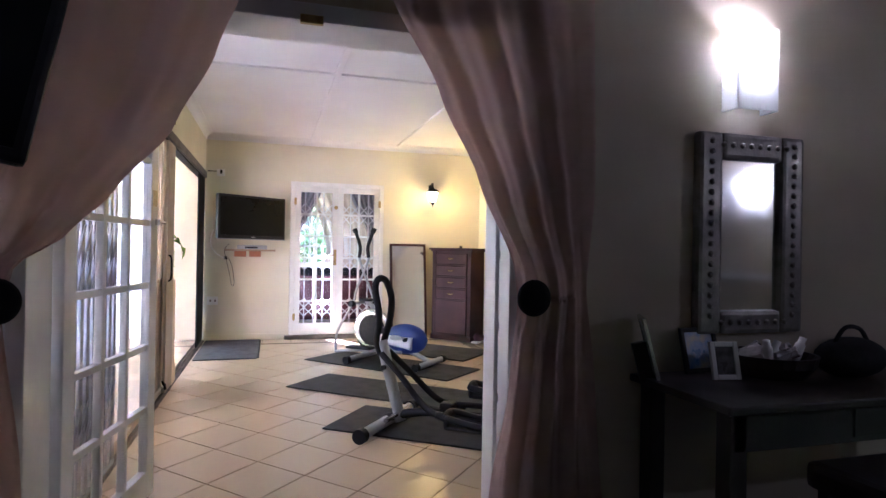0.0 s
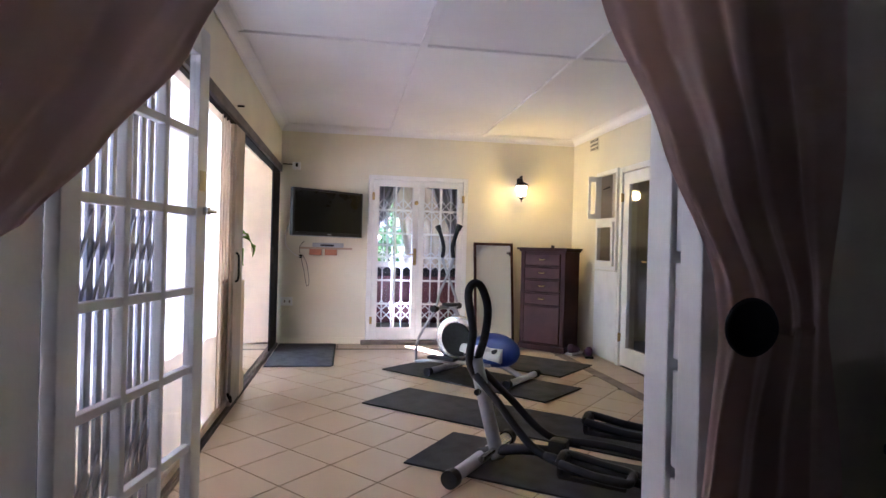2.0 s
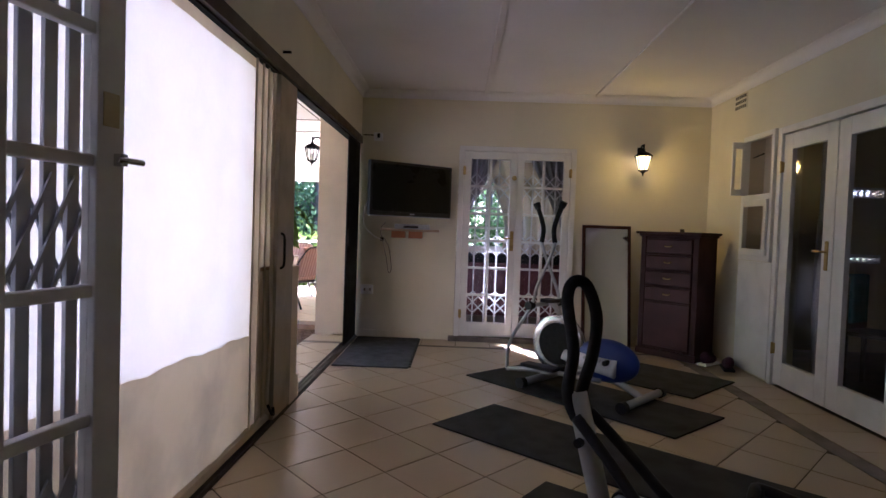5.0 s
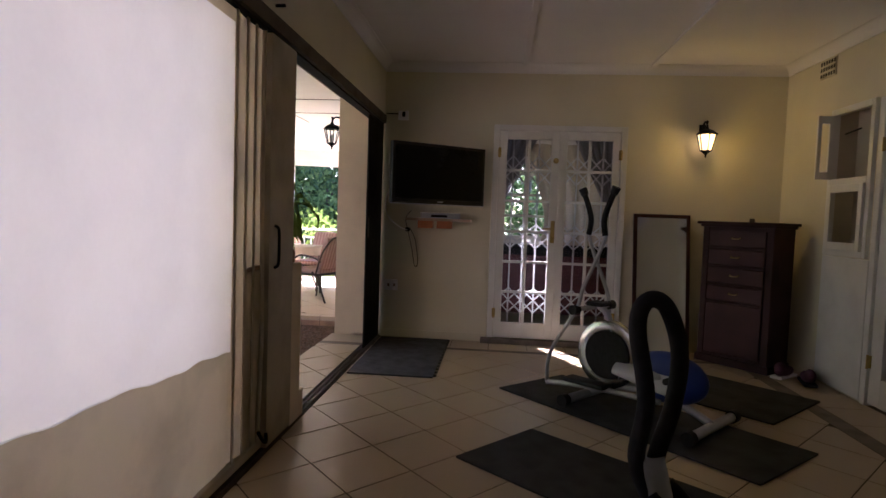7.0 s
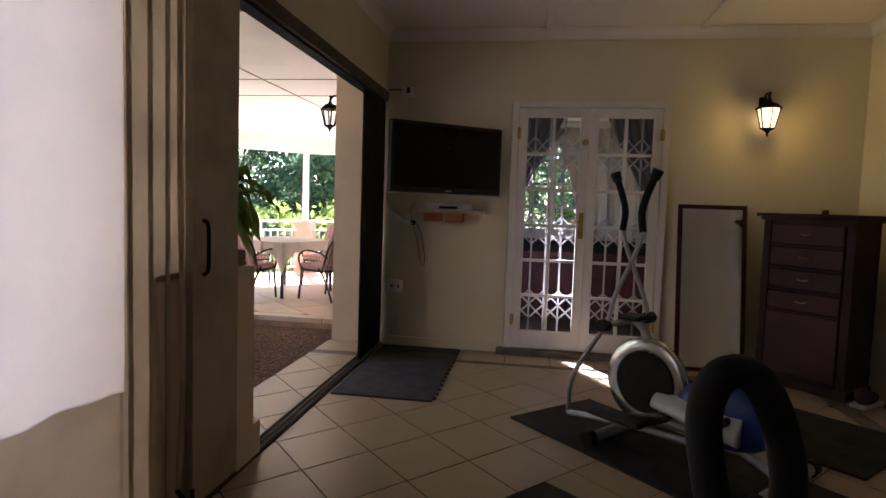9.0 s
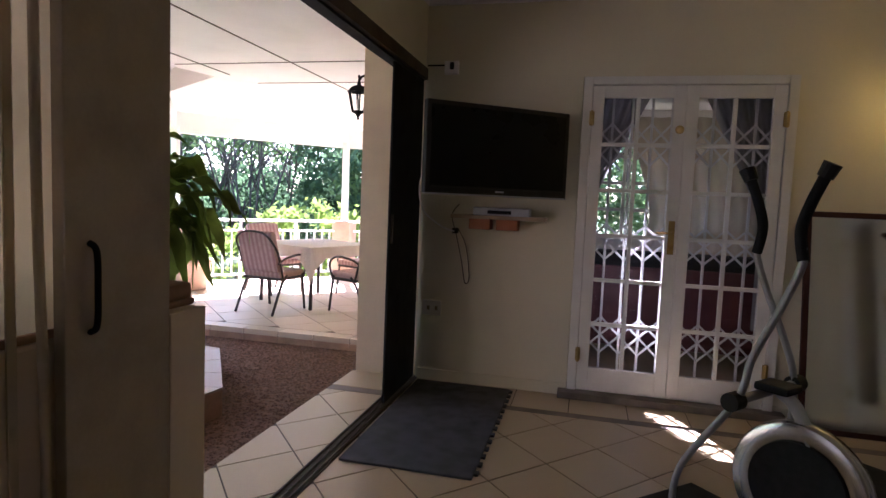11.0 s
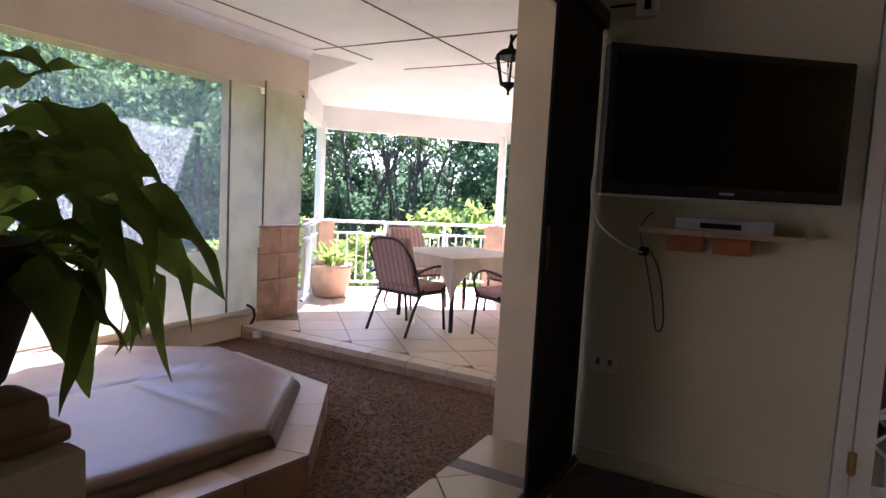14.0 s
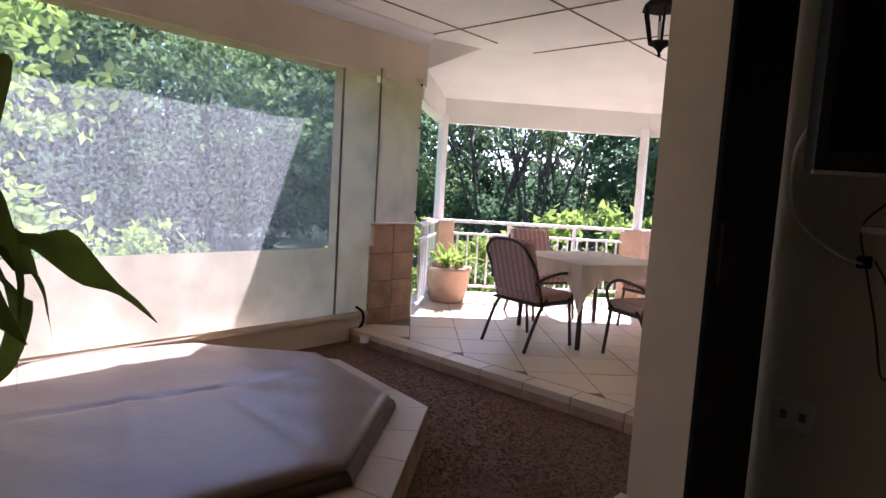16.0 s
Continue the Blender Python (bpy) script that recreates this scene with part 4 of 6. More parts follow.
bm = tube(bmesh.new(), [(0.25, 0, 0.14), (0.20, 0, 0.40), (0.12, 0, 0.60), (0.05, 0, 0.66)], 0.024, 10)
part("post", bm, M_SILVER, t, "", True)
part("pivot_bar", cyl(bmesh.new(), (-0.0, -0.22, 0.645), (0.0, 0.22, 0.645), 0.017), M_SILVER, t)
part("console", B(-0.02, 0.10, -0.06, 0.06, 0.66, 0.69, 0.01), M_BLKPLASTIC, t)
for s in (-1, 1):
    k = part("pivot_knob", cyl(bmesh.new(), (0, s * 0.19, 0.645), (0, s * 0.25, 0.645), 0.033), M_BLKPLASTIC, t)
    f = s * 0.10
    e = -s * 0.17
    bm = tube(bmesh.new(), [(-0.12 + f, s * 0.20, 0.10), (-0.10 + f, s * 0.20, 0.32), (0.0, s * 0.205, 0.645), (e * 0.15, s * 0.17, 0.80), (e * 0.55, s * 0.13, 1.0), (e * 0.80, s * 0.11, 1.15), (e * 0.68, s * 0.10, 1.25), (e * 0.80, s * 0.095, 1.34), (e, s * 0.09, 1.44)], 0.0135, 10)
    a_ = part("swing_arm", bm, M_SILVER, t, "grey steel swing arm", True)
    bm = tube(bmesh.new(), [(e * 0.80, s * 0.11, 1.15), (e * 0.68, s * 0.10, 1.25), (e * 0.80, s * 0.095, 1.34), (e, s * 0.09, 1.43)], 0.0195, 10)
    part("grip", bm, M_FOAM, a_, "black foam grip", True)
    part("grip_end", cyl(bmesh.new(), (e, s * 0.09, 1.43), (e * 1.12, s * 0.088, 1.475), 0.026, 0.03), M_BLKPLASTIC, a_)
    bm = tube(bmesh.new(), [(-0.12 + f, s * 0.2, 0.10), (0.2 + f, s * 0.19, 0.14), (0.6, s * 0.15, 0.25 + f)], 0.018, 8)
    part("foot_beam", bm, M_SILVER, t, "", True)
    part("pedal", B(0.05 + f, 0.36 + f, s * 0.2 - 0.06, s * 0.2 + 0.06, 0.155, 0.185, 0.012), M_BLKPLASTIC, t)


# ---- curtains in the doorway ----
def curtain(name, inner, outer, folds, depth, y, label, seed):
    """A drape held by a tie-back: inner and outer give its edges as (height, x), from the top down."""
    rng = random.Random(seed)
    ph = [rng.uniform(0, 6.28) for _ in range(6)]

    def edge(tab, z):
        for (z0, x0), (z1, x1) in zip(tab, tab[1:]):
            if z1 <= z <= z0:
                k = (z0 - z) / (z0 - z1)
                k = k * k * (3 - 2 * k) * 0.4 + k * 0.6
                return x0 + (x1 - x0) * k
        return tab[-1][1]

    c = thing(name, pose(0, y, 0.02), label, "curtain", "doorway curtains")
    bm = bmesh.new()
    g = []
    nz, nu = 80, 120
    top = inner[0][0]
    for i in range(nz + 1):
        z = top + (0.0 - top) * i / nz
        a, b = edge(inner, z), edge(outer, z)
        tie = math.exp(-((z - 1.1) / 0.22) ** 2)
        row = []
        for j in range(nu + 1):
            u = j / nu
            f = u * folds * 2 * math.pi
            d = depth * (1 - 0.55 * tie)
            yy = -d * (math.sin(f + ph[0] + 0.5 * math.sin(z * 2.1 + ph[1])) + 0.45 * math.sin(f * 1.9 + ph[2] + z * 0.9) + 0.25 * math.sin(f * 0.37 + ph[3]))
            yy -= 0.06 * tie * math.sin(math.pi * u)
            x = a + (b - a) * u
            sag = 0.05 * math.sin(math.pi * u) * max(0, min(1, (top - z) / 0.6)) * (1 if z > 1.1 else 0)
            row.append(bm.verts.new((x, yy, z - sag)))
        g.append(row)
    for i in range(nz):
        for j in range(nu):
            bm.faces.new((g[i][j], g[i][j + 1], g[i + 1][j + 1], g[i + 1][j]))
    part("drape", bm, M_CURTAIN, c, "", True)
    return c


cr = curtain("curtain", [(2.45, 0.62), (2.15, 0.83), (1.8, 1.02), (1.5, 1.17), (1.18, 1.32), (1.06, 1.335), (0.72, 1.30), (0.36, 1.23), (0.0, 1.19)], [(2.45, 1.62), (1.5, 1.64), (1.1, 1.62), (0.7, 1.66), (0.0, 1.72)], 4, 0.022, 2.88, "mauve-brown curtain tied back beside the doorway", 3)
cl = curtain("curtain", [(2.45, 0.56), (2.1, 0.36), (1.85, 0.27), (1.6, 0.15), (1.4, -0.01), (1.27, -0.13), (1.17, -0.27), (1.05, -0.30), (0.6, -0.24), (0.0, -0.20)], [(2.45, -0.85), (1.5, -0.80), (1.1, -0.62), (0.6, -0.75), (0.0, -0.8)], 5, 0.024, 2.84, "mauve-brown curtain tied back beside the doorway", 8)
for x, c in ((1.375, cr), (-0.31, cl)):
    bm = lathe(bmesh.new(), [(0.0, 0.0), (0.012, 0.0), (0.012, 0.05), (0.03, 0.055), (0.062, 0.06), (0.068, 0.068), (0.06, 0.08), (0.035, 0.088), (0.0, 0.09)], 32, closed=False)
    m = Matrix.Translation((x, 2.88, 1.09)) @ Matrix.Rotation(math.pi / 2, 4, "X")
    kn = tagged(part("curtain_holdback", bm, M_BLACK, smooth=True, m=m), "round black holdback knob beside the curtain", "holdback")
rod = thing("curtain_rod", pose(0, 2.86, 2.47), "dark curtain rod above the doorway", "curtain rod")
part("rod", cyl(bmesh.new(), (-0.95, 0, 0), (1.85, 0, 0), 0.014), M_BLACK, rod)
for x in (-0.95, 1.85):
    s_ = bmesh.new()
    bmesh.ops.create_uvsphere(s_, u_segments=14, v_segments=8, radius=0.03, matrix=Matrix.Translation((x, 0, 0)))
    part("finial", s_, M_BLACK, rod, "", True)

# ---- bedroom things ----
ws = thing("wall_light", pose(2.44, 2.98, 1.885), "square frosted glass wall light, lit", "wall lamp")
part("back_plate", B(-0.08, 0.08, -0.02, 0, 0.05, 0.3, 0.004), M_STEEL, ws)
bm = B(-0.108, 0.108, -0.10, -0.09, 0.0, 0.36, 0.004)
box(bm, -0.108, -0.098, -0.0895, -0.004, 0.0, 0.36, 0.003)
box(bm, 0.098, 0.108, -0.0895, -0.004, 0.0, 0.36, 0.003)
part("shade", bm, cloth("frosted_glass", (0.85, 0.85, 0.82), 0.6, 40, 0.02), ws, "frosted glass panel")
part("bulb", lathe(bmesh.new(), [(0.0, 0.20), (0.018, 0.21), (0.022, 0.25), (0.016, 0.31), (0.0, 0.32)], 14, (0, -0.05, 0), False), glow("lit_bulb", (1.0, 0.97, 0.9), 2.0), ws, "glowing bulb", True)
point("wall_light_bulb", (2.44, 2.925, 2.19), 0.065, (1.0, 0.82, 0.56), 0.03)

copy_thing(ws, pose(4.99, 0.45, 1.62, 0, 0, -90))
point("wall_light_bulb", (4.88, 0.45, 1.95), 0.14, (1.0, 0.93, 0.82), 0.03)
structure("dado_rail", B(4.97, 5.0, -2.6, 2.98, 1.02, 1.08, 0.006), M_TRIM, "white dado rail on the bedroom wall", "trim")
M_PEWTER = mat("pewter_frame", (0.27, 0.25, 0.23), 0.4, 0.6, 0.2, 12, 90, 0.3)
mi = thing("wall_mirror", pose(2.185, 2.975, 0.92), "wall mirror in a broad embossed pewter frame", "mirror")
bm = bmesh.new()
for b in ((0, 0.12, -0.05, 0, 0, 0.87), (0.44, 0.56, -0.05, 0, 0, 0.87), (0.12, 0.44, -0.05, 0, 0, 0.10), (0.12, 0.44, -0.05, 0, 0.755, 0.87)):
    box(bm, *b, bevel=0.018)
part("frame", bm, M_PEWTER, mi)
bm = bmesh.new()
for i in range(18):
    for x in (0.06, 0.50):
        bmesh.ops.create_icosphere(bm, subdivisions=1, radius=0.014, matrix=Matrix.Translation((x, -0.052, 0.08 + i * 0.044)))
for i in range(8):
    for z in (0.05, 0.815):
        bmesh.ops.create_icosphere(bm, subdivisions=1, radius=0.014, matrix=Matrix.Translation((0.12 + i * 0.048, -0.052, z)))
tagged(part("studs", bm, M_PEWTER, mi), kind="stuff")
part("mirror_glass", B(0.12, 0.44, -0.02, -0.014, 0.10, 0.755), M_MIRROR, mi)

dt = thing("dressing_table", pose(1.90, 2.42, 0), "dark wooden dressing table against the wall", "table")
part("top", B(-0.02, 1.62, -0.02, 0.54, 0.735, 0.765, 0.008), M_DARKWOOD, dt)
part("apron", B(0.03, 1.57, 0.02, 0.05, 0.60, 0.735, 0.004), M_DARKWOOD, dt)
for x in (0.02, 1.50):
    for y in (0.02, 0.45):
        part("leg", B(x, x + 0.07, y, y + 0.07, 0, 0.735, 0.006), M_DARKWOOD, dt)
part("drawer", B(0.55, 1.05, 0.012, 0.02, 0.62, 0.72, 0.003), M_DARKWOOD, dt)
st = thing("stool", pose(2.55, 2.35, 0), "dark upholstered stool under the dressing table", "stool")
part("seat", B(-0.22, 0.22, -0.18, 0.18, 0.42, 0.52, 0.03), M_DARKWOOD, st)
for x in (-0.19, 0.15):
    for y in (-0.15, 0.11):
        part("leg", B(x, x + 0.04, y, y + 0.04, 0, 0.42, 0.004), M_DARKWOOD, st)


def photo(x, y, w, h, yaw, frame_mat, pic, label):
    f = thing("photo_frame", pose(x, y, 0.768, -14, 0, yaw), label, "photo frame", "photo frames")
    bm = bmesh.new()
    for b in ((0, 0.02, 0, 0.015, 0, h), (w - 0.02, w, 0, 0.015, 0, h), (0.02, w - 0.02, 0, 0.015, 0, 0.02), (0.02, w - 0.02, 0, 0.015, h - 0.02, h)):
        box(bm, *b, bevel=0.003)
    part("frame", bm, frame_mat, f)
    part("picture", B(0.02, w - 0.02, 0.006, 0.01, 0.02, h - 0.02), pic, f)
    part("stand", B(w / 2 - 0.02, w / 2 + 0.02, 0.015, 0.07, 0.0, h * 0.6), M_DARKWOOD, f)


M_PIC = mat("dark_photo", (0.10, 0.09, 0.09), 0.3, 0, 0.3, 25, 60, 0.0)
M_PIC2 = mat("blue_photo", (0.05, 0.11, 0.25), 0.3, 0, 0.3, 18, 60, 0.0, warm=(0.2, 0.18, 0.12))
photo(1.90, 2.78, 0.17, 0.25, 62, M_STEEL, M_PIC, "tall silver photo frame standing on the dressing table")
photo(2.10, 2.88, 0.19, 0.19, 5, M_BLKPLASTIC, M_PIC2, "black photo frame with blue picture on the dressing table")
photo(2.13, 2.76, 0.12, 0.15, -8, M_TRIM, M_PIC, "small white photo frame on the dressing table")
bk = thing("basket", pose(2.44, 2.80, 0.768), "dark woven basket heaped with jars and papers", "basket")
part("body", lathe(bmesh.new(), [(0.13, 0), (0.17, 0.05), (0.18, 0.09), (0.17, 0.09), (0.12, 0.02)], 24), M_DARKWOOD, bk)
rng = random.Random(5)
M_PAPER = mat("crumpled_paper", (0.5, 0.45, 0.44), 0.8, 0, 0.2, 20, 90, 0.3)
for k in range(9):
    a, r_ = rng.uniform(0, 6.28), rng.uniform(0.02, 0.12)
    cx, cy = 2.44 + r_ * math.cos(a), 2.80 + r_ * math.sin(a) * 0.7
    if k % 3 == 0:
        bm = lathe(bmesh.new(), [(0.018, 0), (0.02, 0.005), (0.02, 0.07), (0.014, 0.075), (0.014, 0.1), (0.0, 0.1)], 14)
        tagged(part("cosmetic_jar", bm, M_TRIM, smooth=True, m=pose(cx, cy, 0.83, rng.uniform(-25, 25), rng.uniform(-25, 25), 0)), "small pale cosmetic jar in the basket", "jar", "jars in the basket")
    else:
        bm = B(-0.05, 0.05, -0.035, 0.035, 0, 0.03, 0.008)
        for v in bm.verts:
            v.co += Vector((rng.uniform(-0.008, 0.008), rng.uniform(-0.008, 0.008), rng.uniform(-0.01, 0.01)))
        tagged(part("packet", bm, M_PAPER, m=pose(cx, cy, 0.845, rng.uniform(-35, 35), rng.uniform(-35, 35), rng.uniform(0, 180))), "crumpled pale packet in the basket", "packet", "packets in the basket")
bg = thing("handbag", pose(2.78, 2.72, 0.768), "black handbag slumped on the dressing table", "bag")
bm = bmesh.new()
bmesh.ops.create_uvsphere(bm, u_segments=20, v_segments=10, radius=1, matrix=Matrix.Translation((0, 0, 0.075)) @ Matrix.Diagonal((0.17, 0.1, 0.085, 1)))
part("body", bm, M_FOAM, bg, "", True)
part("strap", tube(bmesh.new(), [(-0.1, 0, 0.12), (-0.06, -0.02, 0.2), (0.05, 0.0, 0.19), (0.1, 0, 0.12)], 0.009), M_FOAM, bg, "", True)
bm = lathe(bmesh.new(), [(0.0, 0.0), (0.09, 0.0), (0.10, 0.012), (0.09, 0.02), (0.0, 0.02)], 28, closed=False)
tagged(part("vanity_mirror", bm, M_TRIM, smooth=True, m=pose(3.12, 2.74, 0.875, 70, 0, 10)), "round white vanity mirror on the dressing table", "mirror")
tagged(part("vanity_mirror_stand", lathe(bmesh.new(), [(0.06, 0), (0.055, 0.015), (0.012, 0.02), (0.01, 0.06)], 18, (3.12, 2.76, 0.766)), M_STEEL), "chrome stand of the vanity mirror", "mirror stand")
tv2 = thing("television", pose(-0.065, 2.30, 1.42, 0, 11, 24), "black flat television hanging beside the curtain", "television")
part("casing", B(-0.85, 0, -0.03, 0.03, 0, 0.5, 0.015), M_BLKPLASTIC, tv2)
part("screen", B(-0.82, -0.03, -0.034, -0.028, 0.03, 0.47), M_SCREEN, tv2)
part("bracket", B(-0.5, -0.36, 0.03, 0.45, 0.2, 0.3, 0.006), M_BLACK, tv2)

# ---- back room: sofas and window ----
M_RED = mat("dark_red_leather", (0.13, 0.035, 0.042), 0.45, 0, 0.15, 5, 60, 0.15)
so = thing("sofa", pose(1.35, 10.35, 0.02), "dark red sofa with rounded back behind the glazed doors", "sofa")
bm = B(-1.1, 1.1, 0, 0.3, 0.1, 0.88, 0.09)
part("backrest", bm, M_RED, so)
part("seat", B(-1.1, 1.1, 0.28, 0.95, 0.1, 0.45, 0.06), M_RED, so)
for x in (-1.28, 1.06):
    part("armrest", B(x, x + 0.22, 0.05, 0.95, 0.1, 0.65, 0.07), M_RED, so)
part("throw", B(-0.9, 0.9, -0.02, 0.28, 0.8, 0.93, 0.05), M_FOAM, so, "dark cushion roll along the back")
wf = thing("window_1", pose(0.5, 13.35, 0.95), "white framed window with many panes", "window")
bm = bmesh.new()
for i in range(7):
    box(bm, i * 0.36 - 0.02, i * 0.36 + 0.02, -0.03, 0.03, 0, 1.4, 0.004)
for z in (0, 0.35, 0.7, 1.05, 1.4):
    box(bm, 0, 2.2, -0.025, 0.025, z - 0.02, z + 0.02, 0.004)
part("window_frame", bm, M_TRIM, wf)
M_SHEER = cloth("grey_net_curtain", (0.36, 0.35, 0.36), 0.3, 300, 0.06)
M_DRAPE = cloth("cream_drape", (0.58, 0.50, 0.40), 0.25, 300, 0.06)
for s, x0 in ((1, 0.40), (-1, 2.9)):
    bm = bmesh.new()
    g = []
    for i in range(31):
        z = 2.45 - 2.3 * i / 30
        w = (0.22 if s > 0 else 1.38) + (0.75 if s > 0 else 0.4) * max(0, (z - 1.2) / 1.25) ** 1.5 + 0.15 * max(0, (1.2 - z))
        g.append([bm.verts.new((x0 + s * w * j / 40, 12.9 + 0.045 * math.sin(j * 0.9), z)) for j in range(41)])
    for i in range(30):
        for j in range(40):
            bm.faces.new((g[i][j], g[i][j + 1], g[i + 1][j + 1], g[i + 1][j]))
    tagged(part("net_curtain", bm, M_DRAPE, smooth=True), "cream pleated curtain swept aside from the far window", "curtain", "far window curtains")
for s, x0 in ((1, 0.72), (-1, 1.98)):
    bm = bmesh.new()
    g = []
    for i in range(21):
        z = 2.2 - 1.7 * i / 20
        w = 0.05 + 0.44 * max(0, (z - 1.3) / 0.9)
        g.append([bm.verts.new((x0 + s * w * j / 30, 9.6 + 0.02 * math.sin(j * 1.1), z)) for j in range(31)])
    for i in range(20):
        for j in range(30):
            bm.faces.new((g[i][j], g[i][j + 1], g[i + 1][j + 1], g[i + 1][j]))
    tagged(part("door_curtain", bm, M_SHEER, smooth=True), "grey curtain swept aside behind the glazed door", "curtain", "door curtains")
for z0, z1 in ((1.02, 1.12), (1.76, 1.88)):
    trellis("window_gate", pose(5.1, 9.49, z0), 0.43, z1 - z0, 7, ((0.02, z1 - z0 - 0.02),), "white trellis over a small window of the side room", M_GATE)

bm = bmesh.new()
g = []
for i in range(25):
    z = 2.2 - 2.1 * i / 24
    w = 0.20 + 0.16 * math.cos(i / 24 * 5.0)
    g.append([bm.verts.new((3.80 + 0.025 * math.sin(j * 0.9), 7.78 - w * j / 24, z)) for j in range(25)])
for i in range(24):
    for j in range(24):
        bm.faces.new((g[i][j], g[i][j + 1], g[i + 1][j + 1], g[i + 1][j]))
tagged(part("side_curtain", bm, M_SHEER, smooth=True), "pale curtain hanging behind the side door glass", "curtain")
ch2 = thing("chair", pose(4.35, 7.75, 0, 0, 0, 35), "dark wooden chair with a teal cloth over its back", "chair")
for x in (-0.2, 0.17):
    for y in (-0.2, 0.17):
        part("leg", B(x, x + 0.035, y, y + 0.035, 0, 0.45, 0.004), M_DARKWOOD, ch2)
part("seat", B(-0.22, 0.22, -0.22, 0.22, 0.45, 0.49, 0.01), M_DARKWOOD, ch2)
part("backrest", B(-0.22, 0.22, 0.18, 0.215, 0.49, 0.95, 0.01), M_DARKWOOD, ch2)
part("cloth", B(-0.17, 0.15, 0.15, 0.235, 0.55, 0.975, 0.02), mat("teal_cloth", (0.05, 0.22, 0.26), 0.9, 0, 0.2, 8, 200, 0.3), ch2, "teal cloth")

# ---- spa and its blind ----
SPA, SPA_TURN = (-2.70, 8.07), 13.0


def octagon(r, c=SPA):
    """Corners of an eight-sided outline, as it stands turned on the gravel."""
    return [(c[0] + r * math.cos(radians(SPA_TURN + 45 * k)), c[1] + r * math.sin(radians(SPA_TURN + 45 * k))) for k in range(8)]


sp = thing("spa_tub", pose(0, 0, ZG - 0.01), "octagonal spa in a tiled surround, covered", "spa")
part("surround", prism(bmesh.new(), octagon(1.315), 0, 0.178), M_GROUT, sp)
o1, o2 = octagon(1.325), octagon(1.0)
for k in range(8):
    a, b, c, d = o1[k], o1[(k + 1) % 8], o2[(k + 1) % 8], o2[k]
    n = 3
    for i in range(n):
        u0, u1 = (i + 0.008) / n, (i + 0.992) / n
        q = [(a[0] + (b[0] - a[0]) * u, a[1] + (b[1] - a[1]) * u) for u in (u0, u1)] + [(d[0] + (c[0] - d[0]) * u, d[1] + (c[1] - d[1]) * u) for u in (u1, u0)]
        part("tile", prism(bmesh.new(), q, 0.174, 0.188), M_SPATILE, sp)
        q2 = q[:2] + [(p[0] * 0.99 + SPA[0] * 0.01, p[1] * 0.99 + SPA[1] * 0.01) for p in (q[1], q[0])]
        part("face_tile", prism(bmesh.new(), q2, 0.0, 0.172), M_BRICK, sp)
cv = thing("spa_cover", pose(0, 0, ZG + 0.178), "taupe vinyl spa cover with fold seam, sunlit at one end", "spa cover")


def cover_top(x, y):
    """Height of the vinyl: padded, sagging a little, creased along the folds."""
    dx, dy = x - SPA[0], y - SPA[1]
    u = dx * math.cos(radians(SPA_TURN - 22)) + dy * math.sin(radians(SPA_TURN - 22))
    v = -dx * math.sin(radians(SPA_TURN - 22)) + dy * math.cos(radians(SPA_TURN - 22))
    r = math.hypot(dx, dy)
    z = 0.098 + 0.012 * (1 - (r / 1.1) ** 2)
    z -= 0.012 * math.exp(-((u + 0.03) / 0.02) ** 2) + (0.009 * math.exp(-((v - 0.24 - 0.15 * u) / 0.02) ** 2) if u > -0.03 else 0)   # stitched folds
    z += 0.009 * math.exp(-((v + 0.17 + 0.15 * u) / 0.045) ** 2)   # raised crease
    z += 0.004 * math.sin(4.1 * dx + 2.3 * dy) * math.sin(3.3 * dy - 1.2) + 0.0022 * math.sin(11 * dx - 7 * dy + 2 * math.sin(5 * dy))
    return z


bm = bmesh.new()
rings = []
RAD = [1.11, 1.108, 1.09, 1.06] + [1.04 - 1.04 * k / 26 for k in range(1, 26)]
DROP = [0.093, 0.02, 0.006, 0.001]
for k, rad in enumerate(RAD):
    cs = octagon(rad)
    ring = []
    for i in range(8):
        a, b = cs[i], cs[(i + 1) % 8]
        for j in range(12):
            x, y = a[0] + (b[0] - a[0]) * j / 12, a[1] + (b[1] - a[1]) * j / 12
            ring.append(bm.verts.new((x, y, cover_top(x, y) - (DROP[k] if k < 4 else 0))))
    rings.append(ring)
for a, b in zip(rings, rings[1:]):
    for k in range(96):
        bm.faces.new((a[k], a[(k + 1) % 96], b[(k + 1) % 96], b[k]))
bm.faces.new(rings[-1])
bm.faces.new(rings[0][::-1])
part("shell", bm, M_COVER, cv, "", True)
o3, o4 = octagon(1.112), octagon(1.15)
for k in range(8):
    a, b, c, d = o3[k], o3[(k + 1) % 8], o4[(k + 1) % 8], o4[k]
    bm = bmesh.new()
    rows_ = []
    for j in range(13):
        u = j / 12
        hem = 0.008 + 0.007 * math.sin(j * 1.9 + k)
        p0 = (a[0] + (b[0] - a[0]) * u, a[1] + (b[1] - a[1]) * u)
        p1 = (d[0] + (c[0] - d[0]) * u, d[1] + (c[1] - d[1]) * u)
        rows_.append([bm.verts.new((*p0, 0.06)), bm.verts.new((p0[0] * 0.4 + p1[0] * 0.6, p0[1] * 0.4 + p1[1] * 0.6, 0.045 + 0.006 * math.sin(j * 1.3))), bm.verts.new((*p1, 0.006 + max(0, hem - 0.006)))])
    for p, q in zip(rows_, rows_[1:]):
        for i in range(2):
            bm.faces.new((p[i], q[i], q[i + 1], p[i + 1]))
    bmesh.ops.solidify(bm, geom=bm.faces[:], thickness=0.004)
    part("skirt", bm, M_COVER, cv, "", True)

